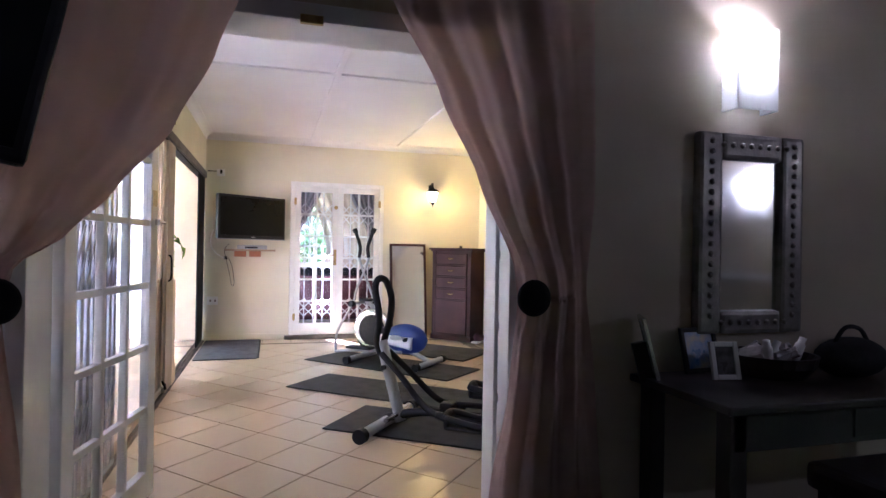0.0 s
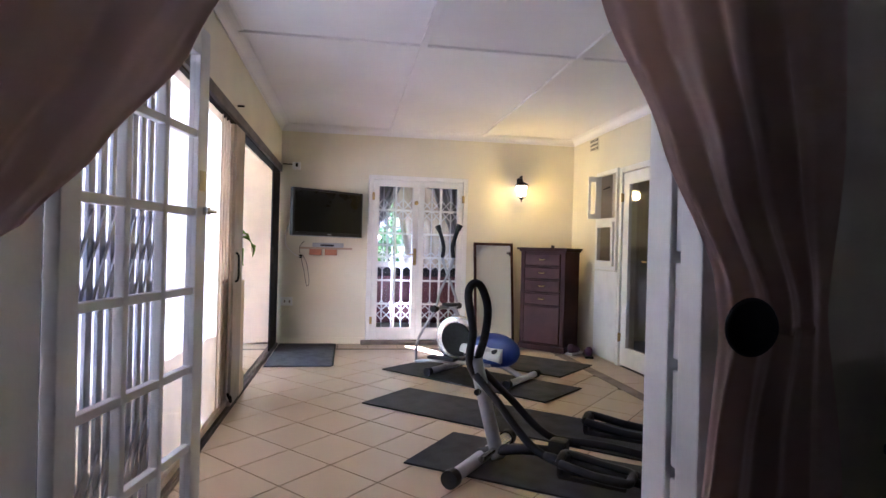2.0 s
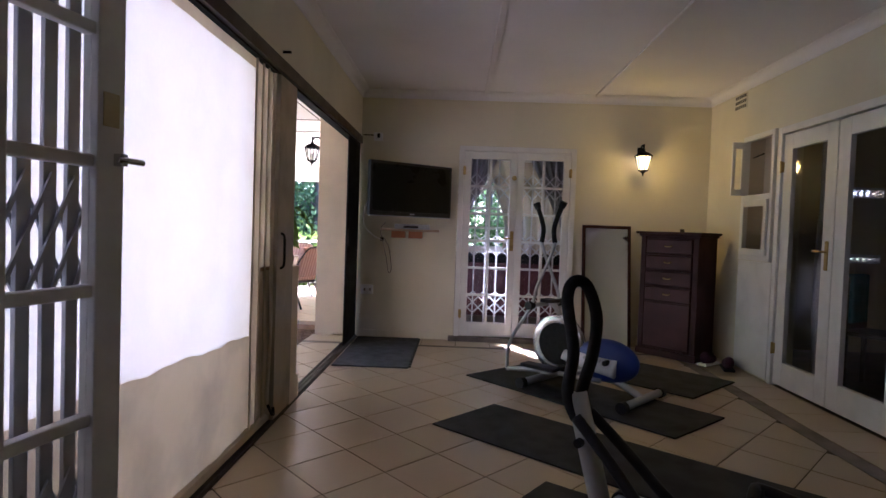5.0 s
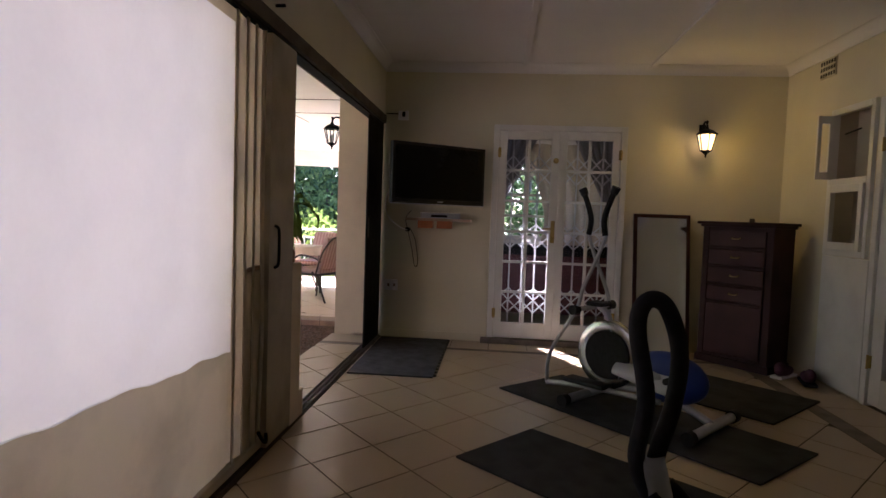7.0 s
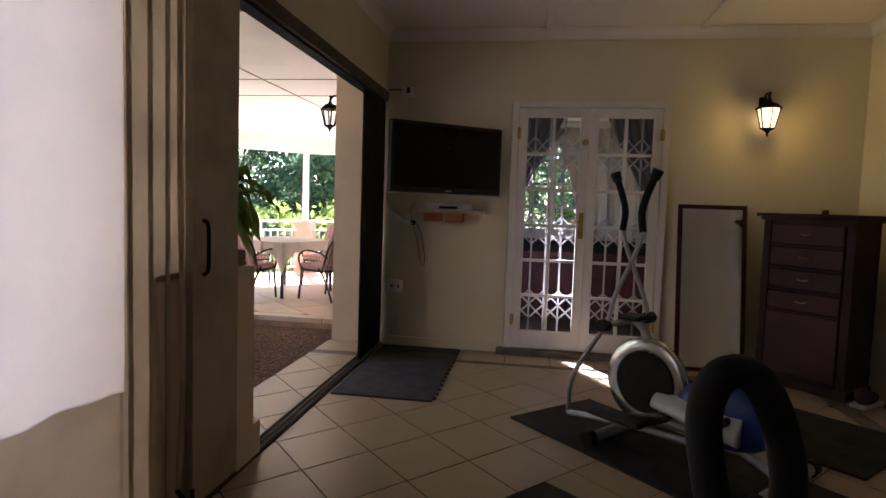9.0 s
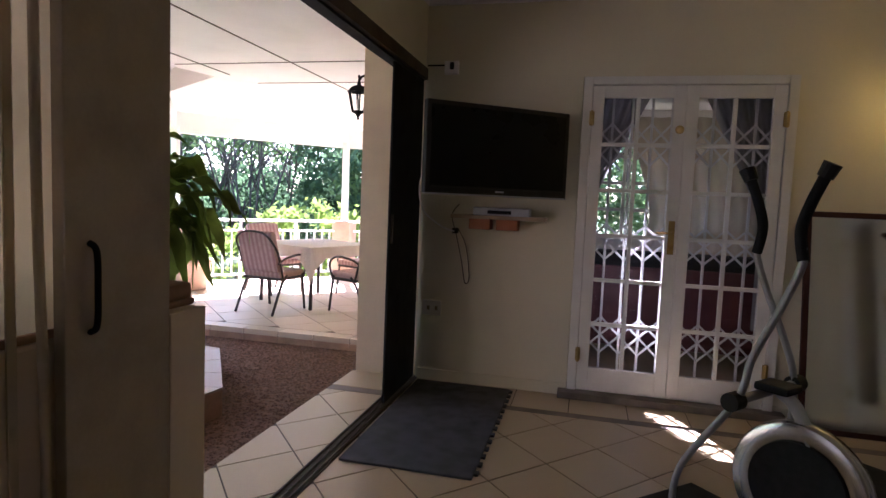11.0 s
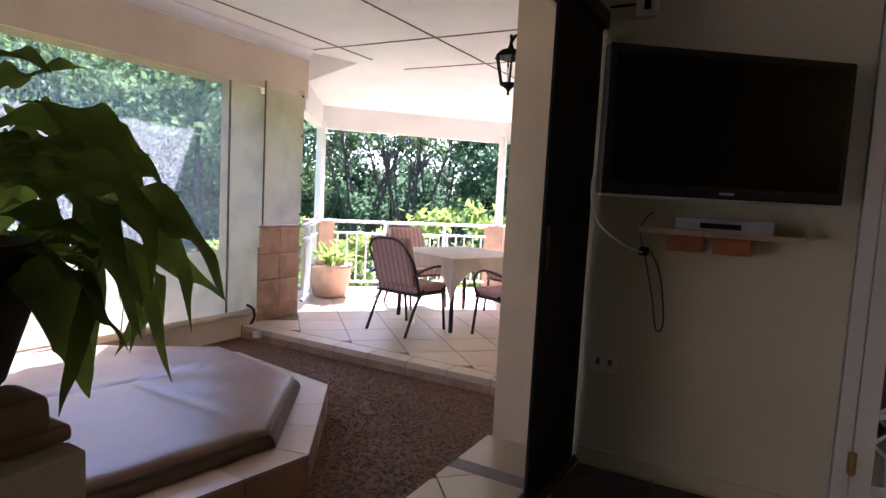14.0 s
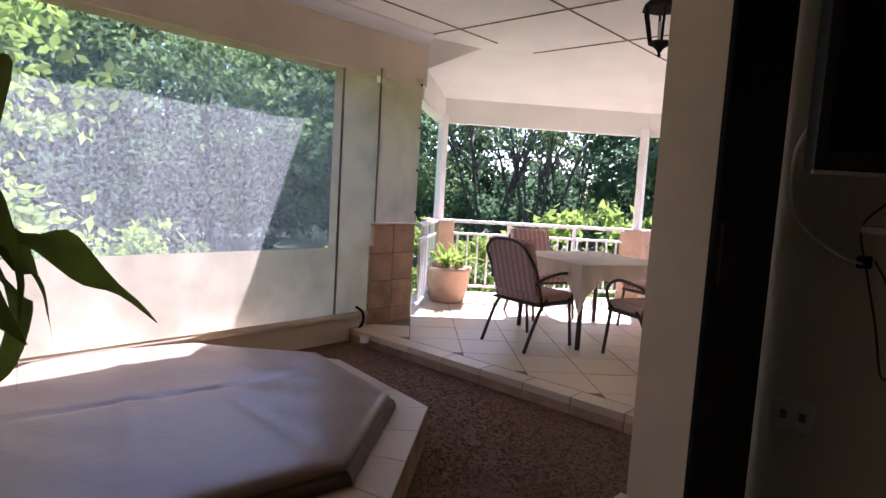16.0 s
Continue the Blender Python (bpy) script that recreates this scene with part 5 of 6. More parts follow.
sb = thing("roll_down_blind", pose(-3.92, 3.3, 0.10), "cream canvas blind with a clear dusty plastic window", "blind")
WX0, WX1 = 2.2, 6.63
part("lower_canvas", sheet(0, 7.08, 0.02, 0.63, 90, 6, 0.008), M_CANVAS, sb, "", True)
part("upper_canvas", sheet(0, 7.08, 2.09, 2.2, 30, 2, 0.003), M_CANVAS, sb, "", True)
part("side_canvas", sheet(WX1, 7.135, 0.63, 2.09, 6, 8, 0.004), M_CANVAS, sb, "", True)
part("side_canvas", sheet(0, WX0, 0.63, 2.09, 12, 8, 0.004), M_CANVAS, sb, "", True)
part("window_sheet", sheet(WX0, WX1, 0.63, 2.09, 60, 8, 0.006), M_DUSTY, sb, "clear dusty plastic window", True).visible_shadow = False
cb = cyl(bmesh.new(), (0.02, 0, 0.02), (0.02, 7.06, 0.02), 0.028)
part("bottom_roll", cb, M_CANVAS, sb, "", True)
part("edge_seam", B(0.012, 0.018, 6.70, 6.72, 0.0, 2.2), M_BAND, sb)
st = tube(bmesh.new(), [(0.05, 6.92, 0.1), (0.07, 6.98, 0.05), (0.06, 7.0, -0.04), (0.03, 6.97, -0.12)], 0.012)
part("strap", st, M_BLACK, sb, "black webbing strap", True)
nb = thing("roll_down_blind", pose(-3.90, 10.40, 0.95), "narrow cream canvas blind above the tiled pillar", "blind")
part("canvas", sheet(0.02, 0.54, 0.0, 1.36, 12, 10, 0.004), M_CANVAS, nb, "", True)
part("edge", cyl(bmesh.new(), (0.01, 0.01, 0), (0.01, 0.01, 1.36), 0.008), M_BAND, nb)
for z in (0.1, 0.5, 0.9, 1.3):
    part("eyelet", cyl(bmesh.new(), (0.004, 0.52, z), (0.012, 0.52, z), 0.012), M_BLACK, nb)
pl = thing("pillar", pose(-4.28, 10.40, ZG - 0.02), "tan tiled pillar at the veranda edge", "pillar")
part("core", B(0.01, 0.35, 0.01, 0.55, 0, 1.04), M_GROUT, pl)
for z in range(4):
    for y in range(2):
        part("tile", B(0.345, 0.362, 0.004 + y * 0.277, 0.277 + y * 0.277, 0.004 + z * 0.26, 0.258 + z * 0.26, 0.003), M_BRICK, pl)
    part("tile", B(0.0, 0.356, -0.004, 0.012, 0.004 + z * 0.26, 0.258 + z * 0.26, 0.003), M_BRICK, pl)
part("cap", B(-0.01, 0.37, -0.01, 0.57, 1.04, 1.06, 0.005), M_BRICK, pl)
bt = thing("bottle", pose(-3.62, 10.12, ZG), "clear plastic bottle on the gravel by the blind", "bottle")
part("body", lathe(bmesh.new(), [(0.035, 0), (0.038, 0.02), (0.036, 0.13), (0.014, 0.17), (0.014, 0.19), (0.0, 0.19)], 16), M_GLASS, bt, "", True)
part("label_band", lathe(bmesh.new(), [(0.039, 0.05), (0.039, 0.10)], 16, closed=False), M_TRIM, bt)

# ---- plant on the low wall ----
pt = thing("potted_plant", pose(-0.66, 6.70, ZG + 1.075), "corn plant with drooping leaves in a dark clay pot", "plant")
part("pot", lathe(bmesh.new(), [(0.06, 0), (0.085, 0.03), (0.12, 0.14), (0.125, 0.22), (0.132, 0.225), (0.132, 0.245), (0.115, 0.245), (0.11, 0.2)], 28), mat("dark_clay", (0.05, 0.038, 0.032), 0.7, 0, 0.2, 9, 90, 0.3), pt, "dark clay pot", True)
part("soil", cyl(bmesh.new(), (0, 0, 0.19), (0, 0, 0.205), 0.112, seg=24), M_GRAVEL, pt)
part("stem", tube(bmesh.new(), [(0, 0, 0.2), (0.01, 0.01, 0.32), (0.0, 0.02, 0.46)], 0.022), M_BARK, pt, "", True)
M_PLANT = cloth("corn_plant_leaf", (0.23, 0.33, 0.06), 0.5, 60, 0.25, 9)
rng = random.Random(11)


def blade(length, width, rise, droop, steps=14, bend=1.0):
    """One long arching leaf along +x: a short stalk, a folded midrib, ruffled edges and a drawn-out tip."""
    bm = bmesh.new()
    rows = []
    x = z = 0.0
    ang = rise
    ph = length * 40
    for i in range(steps + 1):
        u = i / steps
        k = max(0.0, (u - 0.10) / 0.90)
        w = max(0.006, width * 1.12 * math.sin(math.pi * k ** 0.82) ** 0.9 * (1 - 0.12 * k)) if u < 1 else 0.002
        ruff = 0.26 * w * math.sin(u * 19 + ph)
        ruff2 = 0.26 * w * math.sin(u * 16 + ph * 1.7 + 1.3)
        sway = 0.055 * length * math.sin(u * 4.2 + ph)
        rows.append([bm.verts.new((x, sway - w * (0.5 + 0.04 * math.sin(u * 21 + ph)), z + 0.16 * w + ruff)), bm.verts.new((x, sway - w * 0.26, z + 0.12 * w + ruff * 0.3)), bm.verts.new((x, sway, z)),
                     bm.verts.new((x, sway + w * 0.26, z + 0.12 * w + ruff2 * 0.3)), bm.verts.new((x, sway + w * (0.5 + 0.04 * math.sin(u * 17 + ph)), z + 0.16 * w + ruff2))])
        x += math.cos(ang) * length / steps
        z += math.sin(ang) * length / steps
        if u < bend:
            ang -= droop / steps / bend
    for a, b in zip(rows, rows[1:]):
        for k in range(4):
            bm.faces.new((a[k], a[k + 1], b[k + 1], b[k]))
    return bm


def corn_leaf(ln, width, rise, droop, h, az, bend, out=0.0):
    lf = part("leaf", blade(ln, width, radians(rise), radians(droop), 22, bend), M_PLANT, pt, "", True)
    lf.matrix_basis = pose(out * math.cos(radians(az)), 0.01 + out * math.sin(radians(az)), h, rng.uniform(-40, 40), 0, az + (rng.uniform(-40, 40) if out else 0))


for i in range(30):      # long leaves that arch out and hang
    rise = rng.uniform(5, 45)
    corn_leaf(rng.uniform(0.24, 0.42), rng.uniform(0.055, 0.082), rise, rise + rng.uniform(50, 95), rng.uniform(0.18, 0.46), 15 + i * 4.1 + rng.uniform(-8, 8), rng.uniform(0.4, 0.8), rng.uniform(0.05, 0.17))
for i in range(7):       # young leaves that stand up and arch
    corn_leaf(rng.uniform(0.24, 0.34), rng.uniform(0.06, 0.08), rng.uniform(50, 74), rng.uniform(40, 110), rng.uniform(0.36, 0.44), 20 + i * 51, 1.0)
for i in range(22):      # the rest of the crown
    az = i * 137.5
    ln = rng.uniform(0.26, 0.42)
    if math.cos(radians(az)) * ln > 0.2 and math.sin(radians(az)) < 0.5:
        continue
    corn_leaf(ln, rng.uniform(0.05, 0.072), rng.uniform(5, 60), rng.uniform(90, 140), rng.uniform(0.24, 0.42), az, 0.9)
tagged(part("stone", B(-0.52, -0.42, 6.62, 6.74, ZG + 1.076, ZG + 1.13, 0.015), M_BRICK), "rough dark stone on the low wall", "stone")


# ---- veranda things ----
def post(name, p, z0, z1, w, material, label):
    return structure(name, B(p[0] - w / 2, p[0] + w / 2, p[1] - w / 2, p[1] + w / 2, z0, z1, 0.008), material, label, "post")


PL, PR, PS = (-4.85, 12.3), (-3.12, 14.22), (-4.05, 11.15)
for p in (PL, PR):
    post("veranda_pillar", p, -0.01, 0.92, 0.3, M_TERRA, "low plastered pillar under a veranda post")
    post("veranda_post", p, 0.92, 2.2, 0.09, M_VERWHITE, "slender white veranda post")
M_RAIL = mat("white_rail_paint", (0.8, 0.8, 0.8), 0.4, 0, 0.03, 6, 60, 0.05)
for p, q in ((PS, PL), (PL, PR), (PR, (-0.7, 14.9))):
    d = Vector((q[0] - p[0], q[1] - p[1], 0))
    m = Matrix.Translation((*p, 0)) @ Matrix.Rotation(math.atan2(d.y, d.x), 4, "Z")
    rl = thing("balustrade", m, "white painted metal balustrade along the veranda", "railing", "veranda railings")
    part("top_rail", B(0, d.length, -0.03, 0.03, 0.89, 0.93, 0.008), M_RAIL, rl)
    part("mid_rail", B(0, d.length, -0.02, 0.02, 0.74, 0.77, 0.005), M_RAIL, rl)
    part("bottom_rail", B(0, d.length, -0.02, 0.02, 0.08, 0.11, 0.005), M_RAIL, rl)
    n = int(d.length / 0.125)
    base = None
    for i in range(1, n):
        x = d.length * i / n
        if base is None:
            base = part("baluster", B(-0.011, 0.011, -0.011, 0.011, 0.11, 0.74, 0.002), M_RAIL, rl)
            ob = base
        else:
            ob = new("baluster", base.data)
            ob.parent = rl
        ob.location = (x, 0, 0)
    for x in (d.length * 0.35, d.length * 0.68):
        part("stanchion", B(x - 0.02, x + 0.02, -0.02, 0.02, 0, 0.9, 0.003), M_RAIL, rl)

TC, TA = (-2.50, 11.90), -23.0
tb = thing("patio_table", pose(*TC, 0, 0, 0, TA), "square patio table with dark metal legs", "table")
part("tabletop", B(-0.52, 0.52, -0.52, 0.52, 0.70, 0.725, 0.006), M_TRIM, tb)
for x in (-0.46, 0.46):
    for y in (-0.46, 0.46):
        part("leg", cyl(bmesh.new(), (x, y, 0), (x * 0.97, y * 0.97, 0.70), 0.022), M_BROWNMETAL, tb)
M_LINEN = cloth("cream_tablecloth", (0.80, 0.72, 0.62), 0.2, 300, 0.05)
bm = bmesh.new()
N_ = 56
ring_t, ring_b = [], []
for i in range(N_):
    s_ = i / N_ * 4
    k, u = int(s_), (s_ - int(s_)) * 2 - 1
    x, y = ((u, -1), (1, u), (-u, 1), (-1, -u))[k]
    corner = abs(u) ** 6
    ring_t.append(bm.verts.new((x * 0.545, y * 0.545, 0.732)))
    fl = 0.02 * math.sin(i * 1.7)
    ring_b.append(bm.verts.new((x * (0.56 + fl), y * (0.56 + fl), 0.60 - 0.30 * corner + 0.01 * math.sin(i * 2.3))))
bm.faces.new(ring_t)
for i in range(N_):
    j = (i + 1) % N_
    bm.faces.new((ring_t[i], ring_t[j], ring_b[j], ring_b[i]))
tagged(part("tablecloth", bm, M_LINEN, m=pose(*TC, 0, 0, 0, TA)), "cream tablecloth hanging over the patio table", "tablecloth")
bm = lathe(bmesh.new(), [(0.045, 0), (0.075, 0.03), (0.085, 0.09), (0.08, 0.09), (0.068, 0.035), (0.0, 0.02)], 24, closed=False)
tagged(part("glass_bowl", bm, M_GLASS, smooth=True, m=pose(-2.42, 11.8, 0.734)), "clear glass bowl on the tablecloth", "bowl")

M_STRIPE = mat("striped_cushion", (0.56, 0.37, 0.32), 0.9, 0, 0.1, 20, 200, 0.3)
nt = M_STRIPE.node_tree
wv = nt.nodes.new("ShaderNodeTexWave")
wv.inputs["Scale"].default_value = 5.2
mxs = nt.nodes.new("ShaderNodeMix")
mxs.data_type = "RGBA"
tcs = nt.nodes.new("ShaderNodeTexCoord")
nt.links.new(tcs.outputs["Object"], wv.inputs["Vector"])
src = nt.nodes["Principled BSDF"].inputs["Base Color"].links[0].from_socket
nt.links.new(wv.outputs["Fac"], mxs.inputs[0])
nt.links.new(src, mxs.inputs[6])
mxs.inputs[7].default_value = (0.36, 0.20, 0.175, 1)
nt.links.new(mxs.outputs[2], nt.nodes["Principled BSDF"].inputs["Base Color"])


def cushion(w, h, t):
    bm = B(-w / 2, w / 2, -t / 2, t / 2, 0, h, t * 0.42)
    return bm


pc = thing("patio_chair", pose(0, 0, 0), "dark metal patio chair with striped red-brown cushions", "chair", "chairs round the patio table")
for s in (-1, 1):
    part("front_leg", tube(bmesh.new(), [(s * 0.25, 0.26, 0), (s * 0.25, 0.22, 0.3), (s * 0.25, 0.20, 0.42)], 0.014, 8), M_BROWNMETAL, pc, "", True)
    part("back_leg", tube(bmesh.new(), [(s * 0.25, -0.32, 0), (s * 0.25, -0.18, 0.3), (s * 0.25, -0.08, 0.42)], 0.014, 8), M_BROWNMETAL, pc, "", True)
    part("arm", tube(bmesh.new(), [(s * 0.27, 0.20, 0.40), (s * 0.28, 0.24, 0.55), (s * 0.28, 0.12, 0.64), (s * 0.28, -0.12, 0.62), (s * 0.26, -0.24, 0.56)], 0.013, 8), M_BROWNMETAL, pc, "", True)
part("back_frame", tube(bmesh.new(), [(-0.25, -0.14, 0.38), (-0.26, -0.24, 0.65), (-0.24, -0.33, 0.80), (-0.15, -0.36, 0.89), (0, -0.37, 0.91), (0.15, -0.36, 0.89), (0.24, -0.33, 0.80), (0.26, -0.24, 0.65), (0.25, -0.14, 0.38)], 0.013, 8), M_BROWNMETAL, pc, "", True)
part("seat_frame", B(-0.26, 0.26, -0.2, 0.24, 0.37, 0.395, 0.006), M_BROWNMETAL, pc)
sc = part("seat_cushion", B(-0.25, 0.25, -0.2, 0.25, 0.396, 0.47, 0.03), M_STRIPE, pc, "striped seat cushion")
bc = part("back_cushion", cushion(0.48, 0.47, 0.085), M_STRIPE, pc, "striped back cushion")
bc.matrix_basis = pose(0, -0.17, 0.46, 17, 0, 0)
R_ = Matrix.Translation((*TC, 0)) @ Matrix.Rotation(radians(TA), 4, "Z")
pc.matrix_basis = pose(-2.66, 11.16, 0, 0, 0, -9)
for x, y, a in ((0.86, -0.05, 90), (0.0, 0.86, 180), (-0.86, 0.05, -90)):
    copy_thing(pc, R_ @ pose(x, y, 0, 0, 0, a))

pp = thing("plant_pot", pose(-4.36, 11.98, 0), "large pale terracotta pot with spiky green plant", "plant")
part("pot", lathe(bmesh.new(), [(0.17, 0), (0.20, 0.02), (0.25, 0.2), (0.26, 0.36), (0.275, 0.37), (0.275, 0.41), (0.25, 0.41), (0.24, 0.36)], 28), M_TERRA, pp, "", True)
part("soil", cyl(bmesh.new(), (0, 0, 0.34), (0, 0, 0.37), 0.24, seg=20), M_GRAVEL, pp)
M_LIME = cloth("lime_leaf", (0.26, 0.36, 0.07), 0.35, 60, 0.2, 10)
for i in range(34):
    lf = part("leaf", blade(rng.uniform(0.28, 0.5), 0.045, radians(rng.uniform(40, 80)), radians(rng.uniform(40, 90)), 8), M_LIME, pp, "", True)
    lf.matrix_basis = pose(rng.uniform(-0.1, 0.1), rng.uniform(-0.1, 0.1), 0.36, 0, 0, i * 137.5)


# ---- garden ----
def leaf_cloud(seed, clumps, per, spread, size, squash=0.8):
    """Many small leaves in loose clumps, with gaps between them."""
    r = np.random.default_rng(seed)
    V, F = [], []
    n = 0
    for c in range(clumps):
        d = r.normal(size=3)
        d /= np.linalg.norm(d)
        ctr = d * (r.uniform(0.35, 1.0) ** 0.6) * np.array([1, 1, squash]) * spread
        cr_ = spread * r.uniform(0.12, 0.26)
        P = ctr + r.normal(size=(per, 3)) * cr_ * np.array([0.6, 0.6, 0.4])
        A = r.normal(size=(per, 3))
        A /= np.linalg.norm(A, axis=1)[:, None]
        Bv = np.cross(A, r.normal(size=(per, 3)))
        Bv /= np.linalg.norm(Bv, axis=1)[:, None]
        s = size * r.uniform(0.6, 1.3, size=(per, 1))
        for p, a, b in zip(P, A * s, Bv * s * 0.5):
            V += [p - a, p + b, p + a, p - b]
            F.append((n, n + 1, n + 2, n + 3))
            n += 4
    me = bpy.data.meshes.new("crown")
    me.from_pydata([tuple(v) for v in V], [], F)
    return me


# The third green is lime, with sunlight on the leaves put into its colour.
M_FOL = [cloth("tree_leaves", (0.15, 0.23, 0.09), 0.5, 30, 0.3, 0.7), cloth("dark_tree_leaves", (0.09, 0.155, 0.075), 0.5, 30, 0.3, 0.7), cloth("sunlit_lime_leaves", (0.26, 0.36, 0.08), 0.5, 30, 0.3, 0.7)]


def tree(seed, height, spread, material, clumps, per, size, label, at, trunks=1, bare=0.45):
    r = random.Random(seed)
    t = thing("tree", pose(at[0], at[1], -0.76, 0, 0, r.uniform(0, 360)), label, "tree", "garden trees")
    bm = bmesh.new()
    for k in range(trunks):
        a = r.uniform(0, 6.28)
        lean = 0.25 if trunks > 1 else 0.06
        top = Vector((math.cos(a) * lean * height, math.sin(a) * lean * height, height * 0.8))
        mid = top * 0.45 + Vector((r.uniform(-0.2, 0.2), r.uniform(-0.2, 0.2), 0))
        tube(bm, [(0, 0, 0), mid, top], (0.05 if trunks == 1 else 0.015) * height ** 0.6, 8, 5, r_end=0.02)
        for j in range(6 if trunks == 1 else 9):
            f = r.uniform(0.45, 0.95)
            s = mid.lerp(top, max(0, f * 2 - 1)) if f > 0.5 else mid * (f * 2)
            e = s + Vector((r.uniform(-1, 1), r.uniform(-1, 1), r.uniform(0.3, 1))).normalized() * spread * r.uniform(0.5, 0.9)
            tube(bm, [s, (s + e) / 2 + Vector((0, 0, 0.1)), e], (0.016 if trunks == 1 else 0.009) * height ** 0.5, 6, 4, r_end=0.006)
    part("trunk", bm, M_BARK, t, "", True)
    me = leaf_cloud(seed, clumps, per, spread, size, 1.15 if trunks == 1 else 0.8)
    me.materials.append(material)
    cr_ = new("crown", me)
    cr_.parent = t
    cr_.location = (0, 0, height * (0.55 if trunks == 1 else 0.68))
    return t


t1 = tree(1, 6.5, 2.6, M_FOL[0], 70, 90, 0.10, "green garden tree with dense leaves", (-13.2, 19.2))
t2 = tree(2, 7.5, 2.9, M_FOL[1], 80, 90, 0.10, "dark green garden tree behind the veranda", (-13.0, 17.0))
t3 = tree(3, 6.5, 2.3, M_FOL[0], 19, 55, 0.10, "thin many-stemmed tree with open branches", (-10.4, 20.4), 5)
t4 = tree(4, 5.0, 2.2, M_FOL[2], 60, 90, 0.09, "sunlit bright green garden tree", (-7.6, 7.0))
spots = [(t2, -16.5, 13.0, 1.1), (t1, -15.0, 9.5, 1.1), (t2, -14.0, 5.5, 1.05), (t1, -12.5, 13.2, 0.9), (t3, -10.8, 22.8, 1.1), (t3, -9.0, 22.6, 1.0), (t2, -4.6, 20.8, 0.95), (t3, -8.6, 20.3, 0.95), (t2, -5.2, 22.5, 1.0), (t1, -3.6, 20.5, 0.95), (t3, -6.9, 24.0, 1.15), (t2, -1.0, 23.0, 1.1), (t1, 2.0, 21.0, 1.0), (t2, -18.0, 21.0, 1.2), (t1, -21.0, 16.0, 1.3), (t2, -20.5, 8.0, 1.3), (t2, -19.0, 28.0, 1.5), (t1, -24.0, 22.0, 1.5), (t2, 4.0, 27.0, 1.3), (t2, -26.0, 12.0, 1.6), (t1, -23.0, 3.0, 1.5), (t2, -12.0, 0.0, 1.1), (t1, -29.0, 28.0, 1.9), (t2, -30.0, 18.0, 1.9), (t2, -18.0, 10.8, 0.9), (t1, -17.0, 17.5, 0.9)]
for k, (src_t, x, y, s) in enumerate(spots):
    c = copy_thing(src_t, pose(x, y, -0.76, 0, 0, k * 77))
    c.scale = (s, s, s)


def shrub(seed, at, spread, material, label, size=0.06, clumps=26, per=60):
    s = thing("shrub", pose(at[0], at[1], -0.76), label, "shrub", "garden shrubs")
    bm = bmesh.new()
    r = random.Random(seed)
    for k in range(6):
        a = r.uniform(0, 6.28)
        tube(bm, [(0, 0, 0), (math.cos(a) * spread * 0.3, math.sin(a) * spread * 0.3, spread * 0.6), (math.cos(a) * spread * 0.7, math.sin(a) * spread * 0.7, spread * 1.2)], 0.02, 6, 4, r_end=0.006)
    part("stems", bm, M_BARK, s, "", True)
    me = leaf_cloud(seed, clumps, per, spread, size, 0.75)
    me.materials.append(material)
    c = new("foliage", me)
    c.parent = s
    c.location = (0, 0, spread * 0.85)
    return s


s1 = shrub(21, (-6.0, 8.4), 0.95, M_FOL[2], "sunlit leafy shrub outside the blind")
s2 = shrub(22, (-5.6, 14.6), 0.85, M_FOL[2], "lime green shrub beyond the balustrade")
for src_s, x, y, z in ((s1, -6.2, 6.9, -0.76), (s1, -7.0, 9.6, -0.76), (s2, -4.6, 15.7, -0.76), (s2, -3.2, 16.2, -0.70), (s1, -7.2, 13.4, -0.76), (s1, -8.4, 15.6, -0.76), (s2, -1.6, 16.4, -0.76)):
    c = copy_thing(src_s, pose(x, y, z, 0, 0, x * 90))
    if src_s is s2:
        c.scale = (1.35, 1.35, 1.35)
s3 = shrub(23, (-11.0, 10.5), 1.5, M_FOL[1], "dark green hedge shrub under the trees", 0.09, 40, 70)
for k in range(26):
    a = radians(95 + k * 4.2)
    rr_ = 15.5 + (k * 7 % 5) * 1.3
    copy_thing(s3, pose(-1.0 + rr_ * math.cos(a), 8.0 + rr_ * math.sin(a), -0.76, 0, 0, k * 53))

for k in range(9):
    c = copy_thing(s3, pose(-20.0 + k * 1.75, 24.2 + k * 0.62 + (k % 2) * 0.8, -0.76, 0, 0, k * 71))
    c.scale = (1.5, 1.5, 1.25 + 0.2 * (k % 3))

# ---- gravel stones ----
r = np.random.default_rng(4)
V, F = [], []
oct_ = np.array([(1, 0, 0), (0, 1, 0), (-1, 0, 0), (0, -1, 0), (0, 0, 0.55)])
for _ in range(20000):
    x, y = r.uniform(-3.8, -0.9), r.uniform(6.9, 10.18)
    if math.hypot(x - SPA[0], y - SPA[1]) < 1.24:
        continue
    s = r.uniform(0.006, 0.013)
    a = r.uniform(0, 6.28)
    c, q = math.cos(a), math.sin(a)
    b = len(V)
    for px, py, pz in oct_ * np.array([s * r.uniform(0.8, 1.4), s, s]):
        V.append((x + c * px - q * py, y + q * px + c * py, ZG - 0.012 + pz))
    F += [(b, b + 1, b + 4), (b + 1, b + 2, b + 4), (b + 2, b + 3, b + 4), (b + 3, b, b + 4)]
me = bpy.data.meshes.new("gravel")
me.from_pydata(V, [], F)
me.materials.append(M_GRAVEL)
tagged(new("gravel", me), "loose brown gravel stones between spa and paving", "gravel", kind="stuff")

# ---- tiles ----
HX, HY, GAP = 0.254, 0.28, 0.011


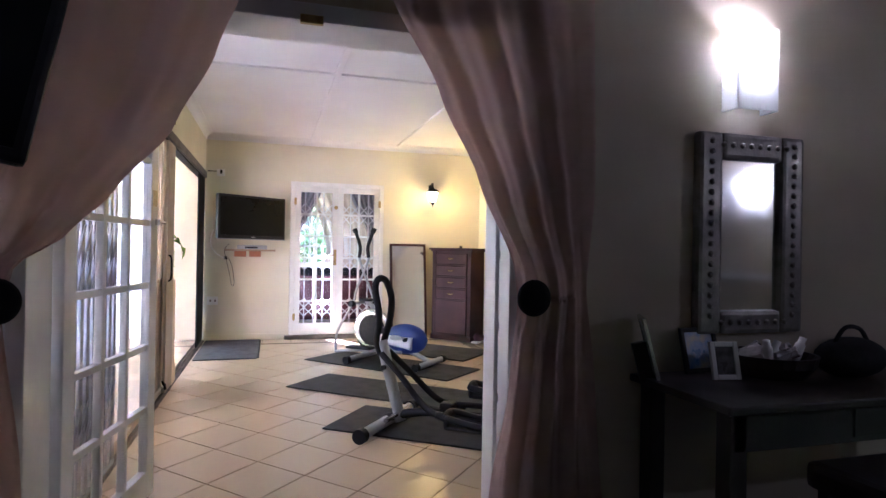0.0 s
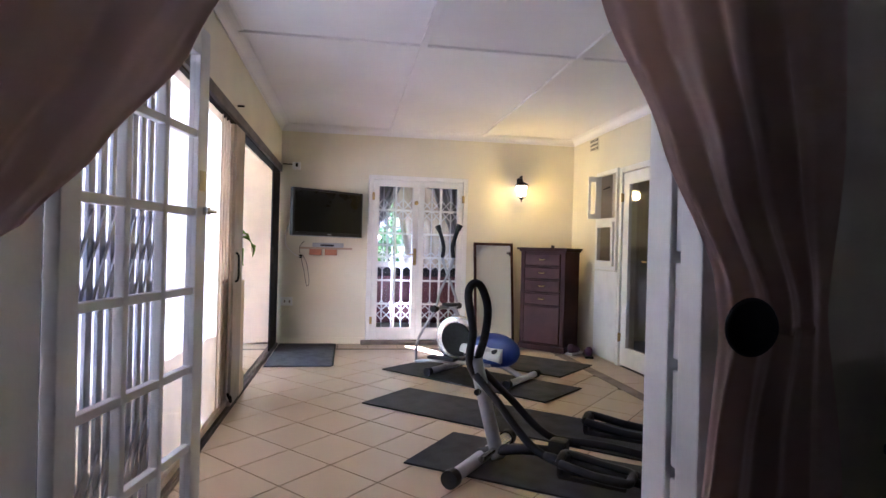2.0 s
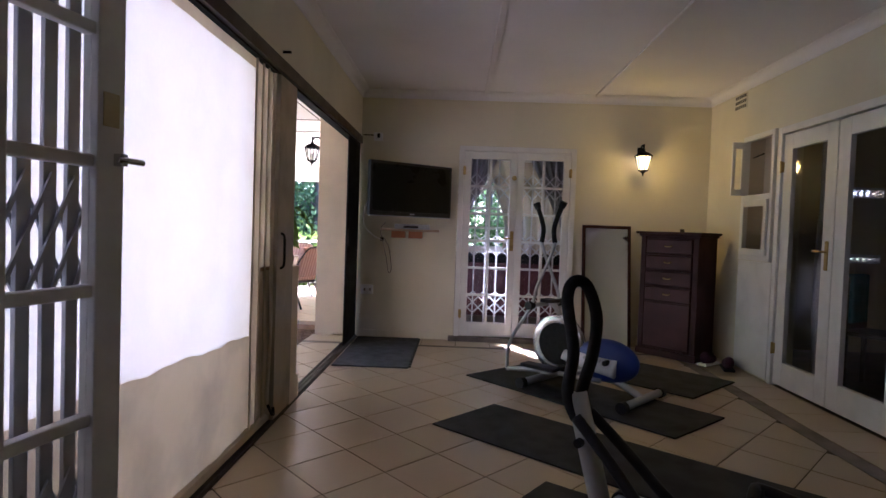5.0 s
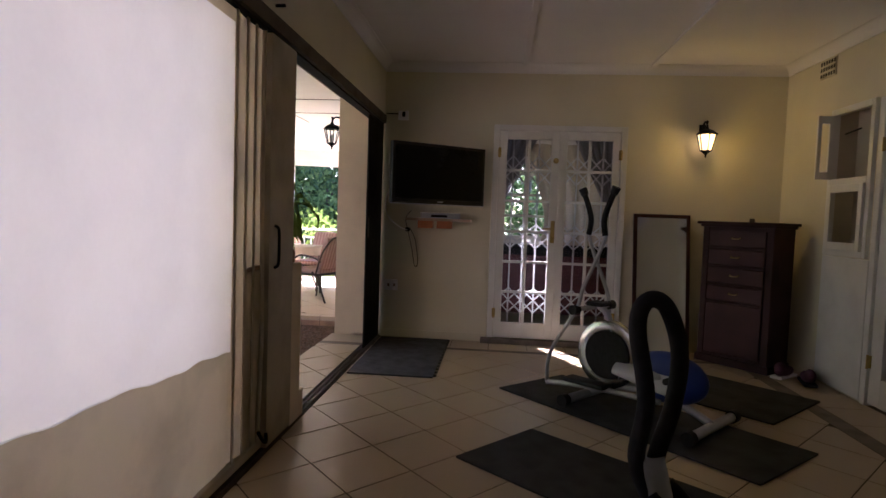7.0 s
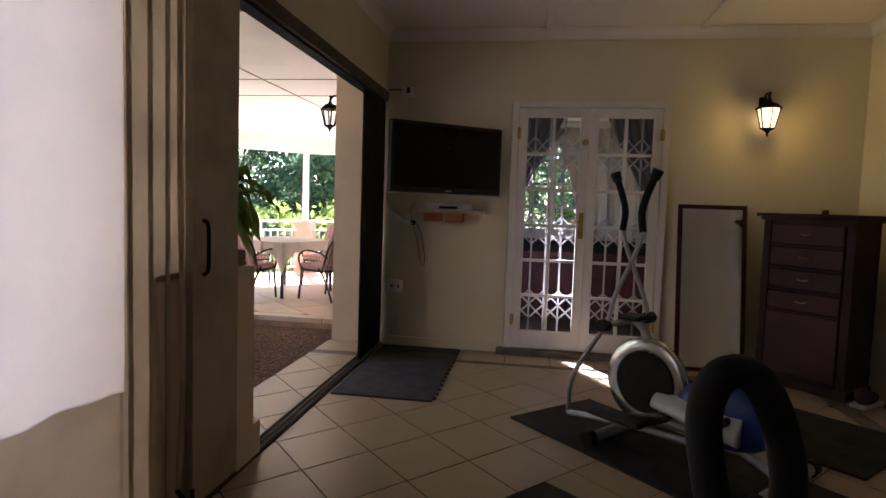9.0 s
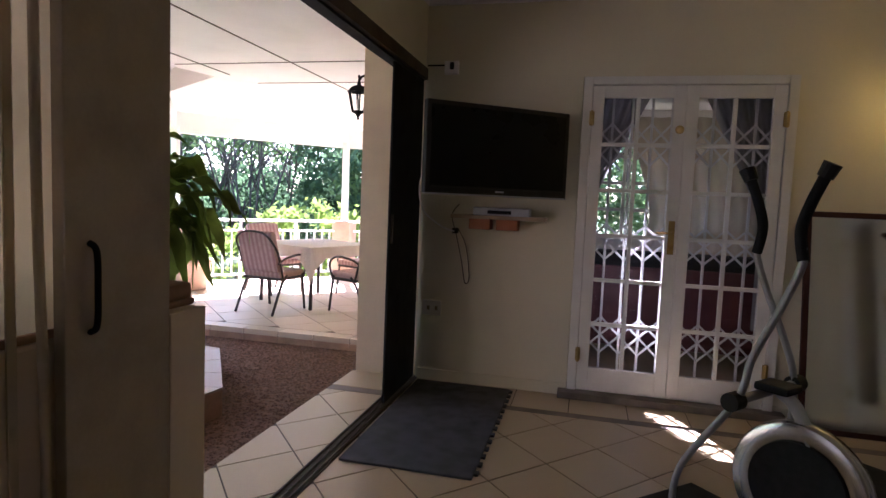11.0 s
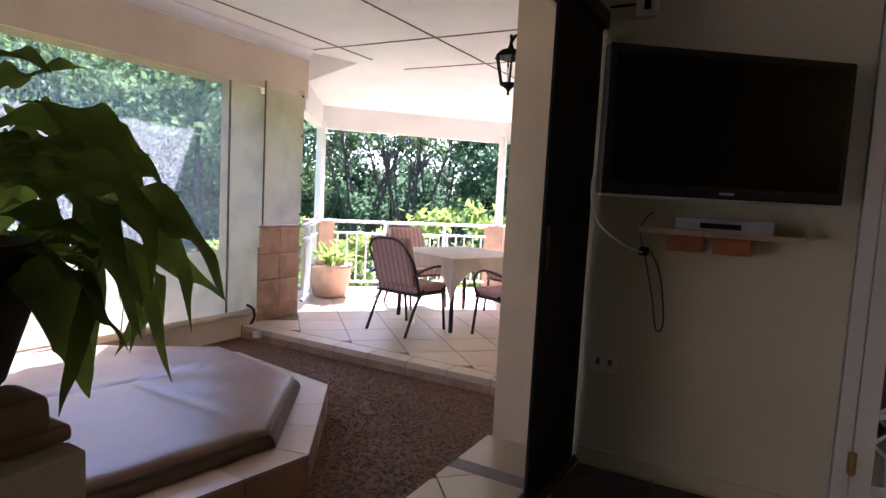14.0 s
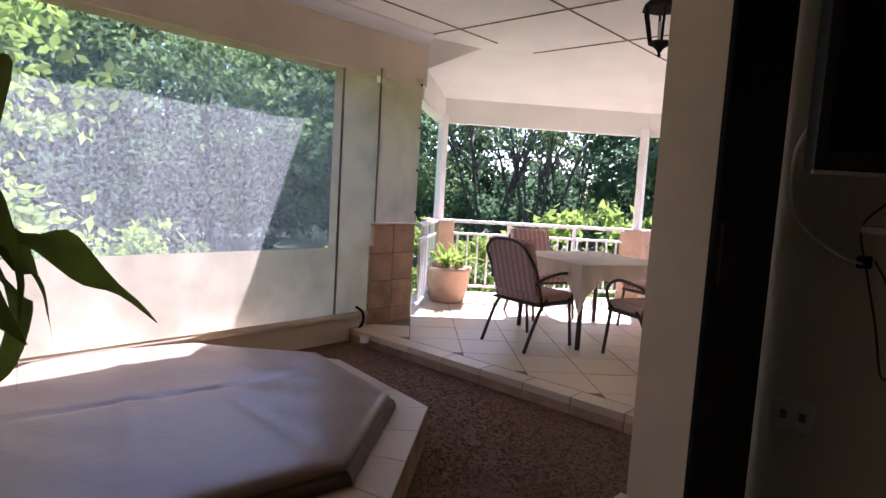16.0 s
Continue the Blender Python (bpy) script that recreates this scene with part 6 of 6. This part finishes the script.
def clip(poly, x0, x1, y0, y1):
    """Cuts a convex outline to a rectangle."""
    for ax, v, keep in ((0, x0, 1), (0, x1, -1), (1, y0, 1), (1, y1, -1)):
        out = []
        for i, p in enumerate(poly):
            q = poly[(i + 1) % len(poly)]
            dp, dq = (p[ax] - v) * keep, (q[ax] - v) * keep
            if dp >= 0:
                out.append(p)
            if dp * dq < 0:
                k = dp / (dp - dq)
                out.append((p[0] + (q[0] - p[0]) * k, p[1] + (q[1] - p[1]) * k))
        poly = out
        if len(poly) < 3:
            return []
    return poly


def tile_obj(parent, poly, material, top=0.0):
    cx = sum(p[0] for p in poly) / len(poly)
    cy = sum(p[1] for p in poly) / len(poly)
    bm = prism(bmesh.new(), [(x - cx, y - cy) for x, y in poly], -0.006, 0.0)
    ob = part("tile", bm, material, parent)
    ob.location = (cx, cy, top + random.uniform(-0.0006, 0.0006))


def diagonal(parent, x0, x1, y0, y1, ox, oy, material, hx, hy, skip=None):
    for i in range(-60, 60):
        for j in range(-60, 60):
            cx, cy = ox + (i + j) * hx, oy + (i - j) * hy
            if not (x0 - hx < cx < x1 + hx and y0 - hy < cy < y1 + hy):
                continue
            g = GAP * 0.5
            poly = clip([(cx - hx + g, cy), (cx, cy - hy + g), (cx + hx - g, cy), (cx, cy + hy - g)], x0, x1, y0, y1)
            if len(poly) >= 3 and not (skip and skip(cx, cy)):
                area_ = abs(sum(p[0] * q[1] - q[0] * p[1] for p, q in zip(poly, poly[1:] + poly[:1]))) / 2
                if area_ > 0.004:
                    tile_obj(parent, poly, material)


diagonal(floor, XL + 0.02, 2.97, 3.22, 8.82, 0.14, 6.98 + HY, M_TILE, HX, HY)
diagonal(floor, -0.895, XL - 0.09, 6.85, 8.80, 0.14, 6.98 + HY, M_TILE, HX, HY)
for x0, x1, y0, y1 in ((2.975, 3.10, 3.22, 8.95), (XL + 0.02, 2.97, 8.825, 8.90), (-0.895, XL - 0.09, 8.805, 8.90)):
    part("cement_strip", B(x0, x1, y0, y1, -0.004, -0.0005), M_BAND, floor)
y = 3.22
while y < 8.9:
    part("tile", B(3.105, XR - 0.002, y + 0.003, min(y + 0.37, 9.25) - 0.003, -0.006, 0.0), M_TILE, floor)
    y += 0.37
x = XL + 0.02
while x < 3.1:
    part("tile", B(x + 0.003, min(x + 0.37, 3.1) - 0.003, 8.905, YB - 0.002, -0.006, 0.0), M_TILE, floor)
    x += 0.37
part("tile", B(-0.895, XL - 0.09, 8.905, YB - 0.002, -0.006, 0.0), M_TILE, floor)


def off_patio(cx, cy):
    return cx < -3.95 and cy < 10.95 + (-3.95 - cx) * 1.4 - 0.1 or cy > 12.35 + (cx + 4.95) * 1.1


diagonal(patio, -4.9, -0.88, 10.36, 14.2, -2.48, 10.42, M_PATIO, 0.30, 0.30, off_patio)
x = -3.9
while x < -0.9:
    part("kerb_tile", B(x + 0.004, min(x + 0.37, -0.88) - 0.004, 10.19, 10.35, -0.05, 0.001, 0.004), M_PATIO, patio)
    part("kerb_face", B(x + 0.004, min(x + 0.37, -0.88) - 0.004, 10.188, 10.2, ZG - 0.02, -0.052), M_BRICK, patio)
    x += 0.37
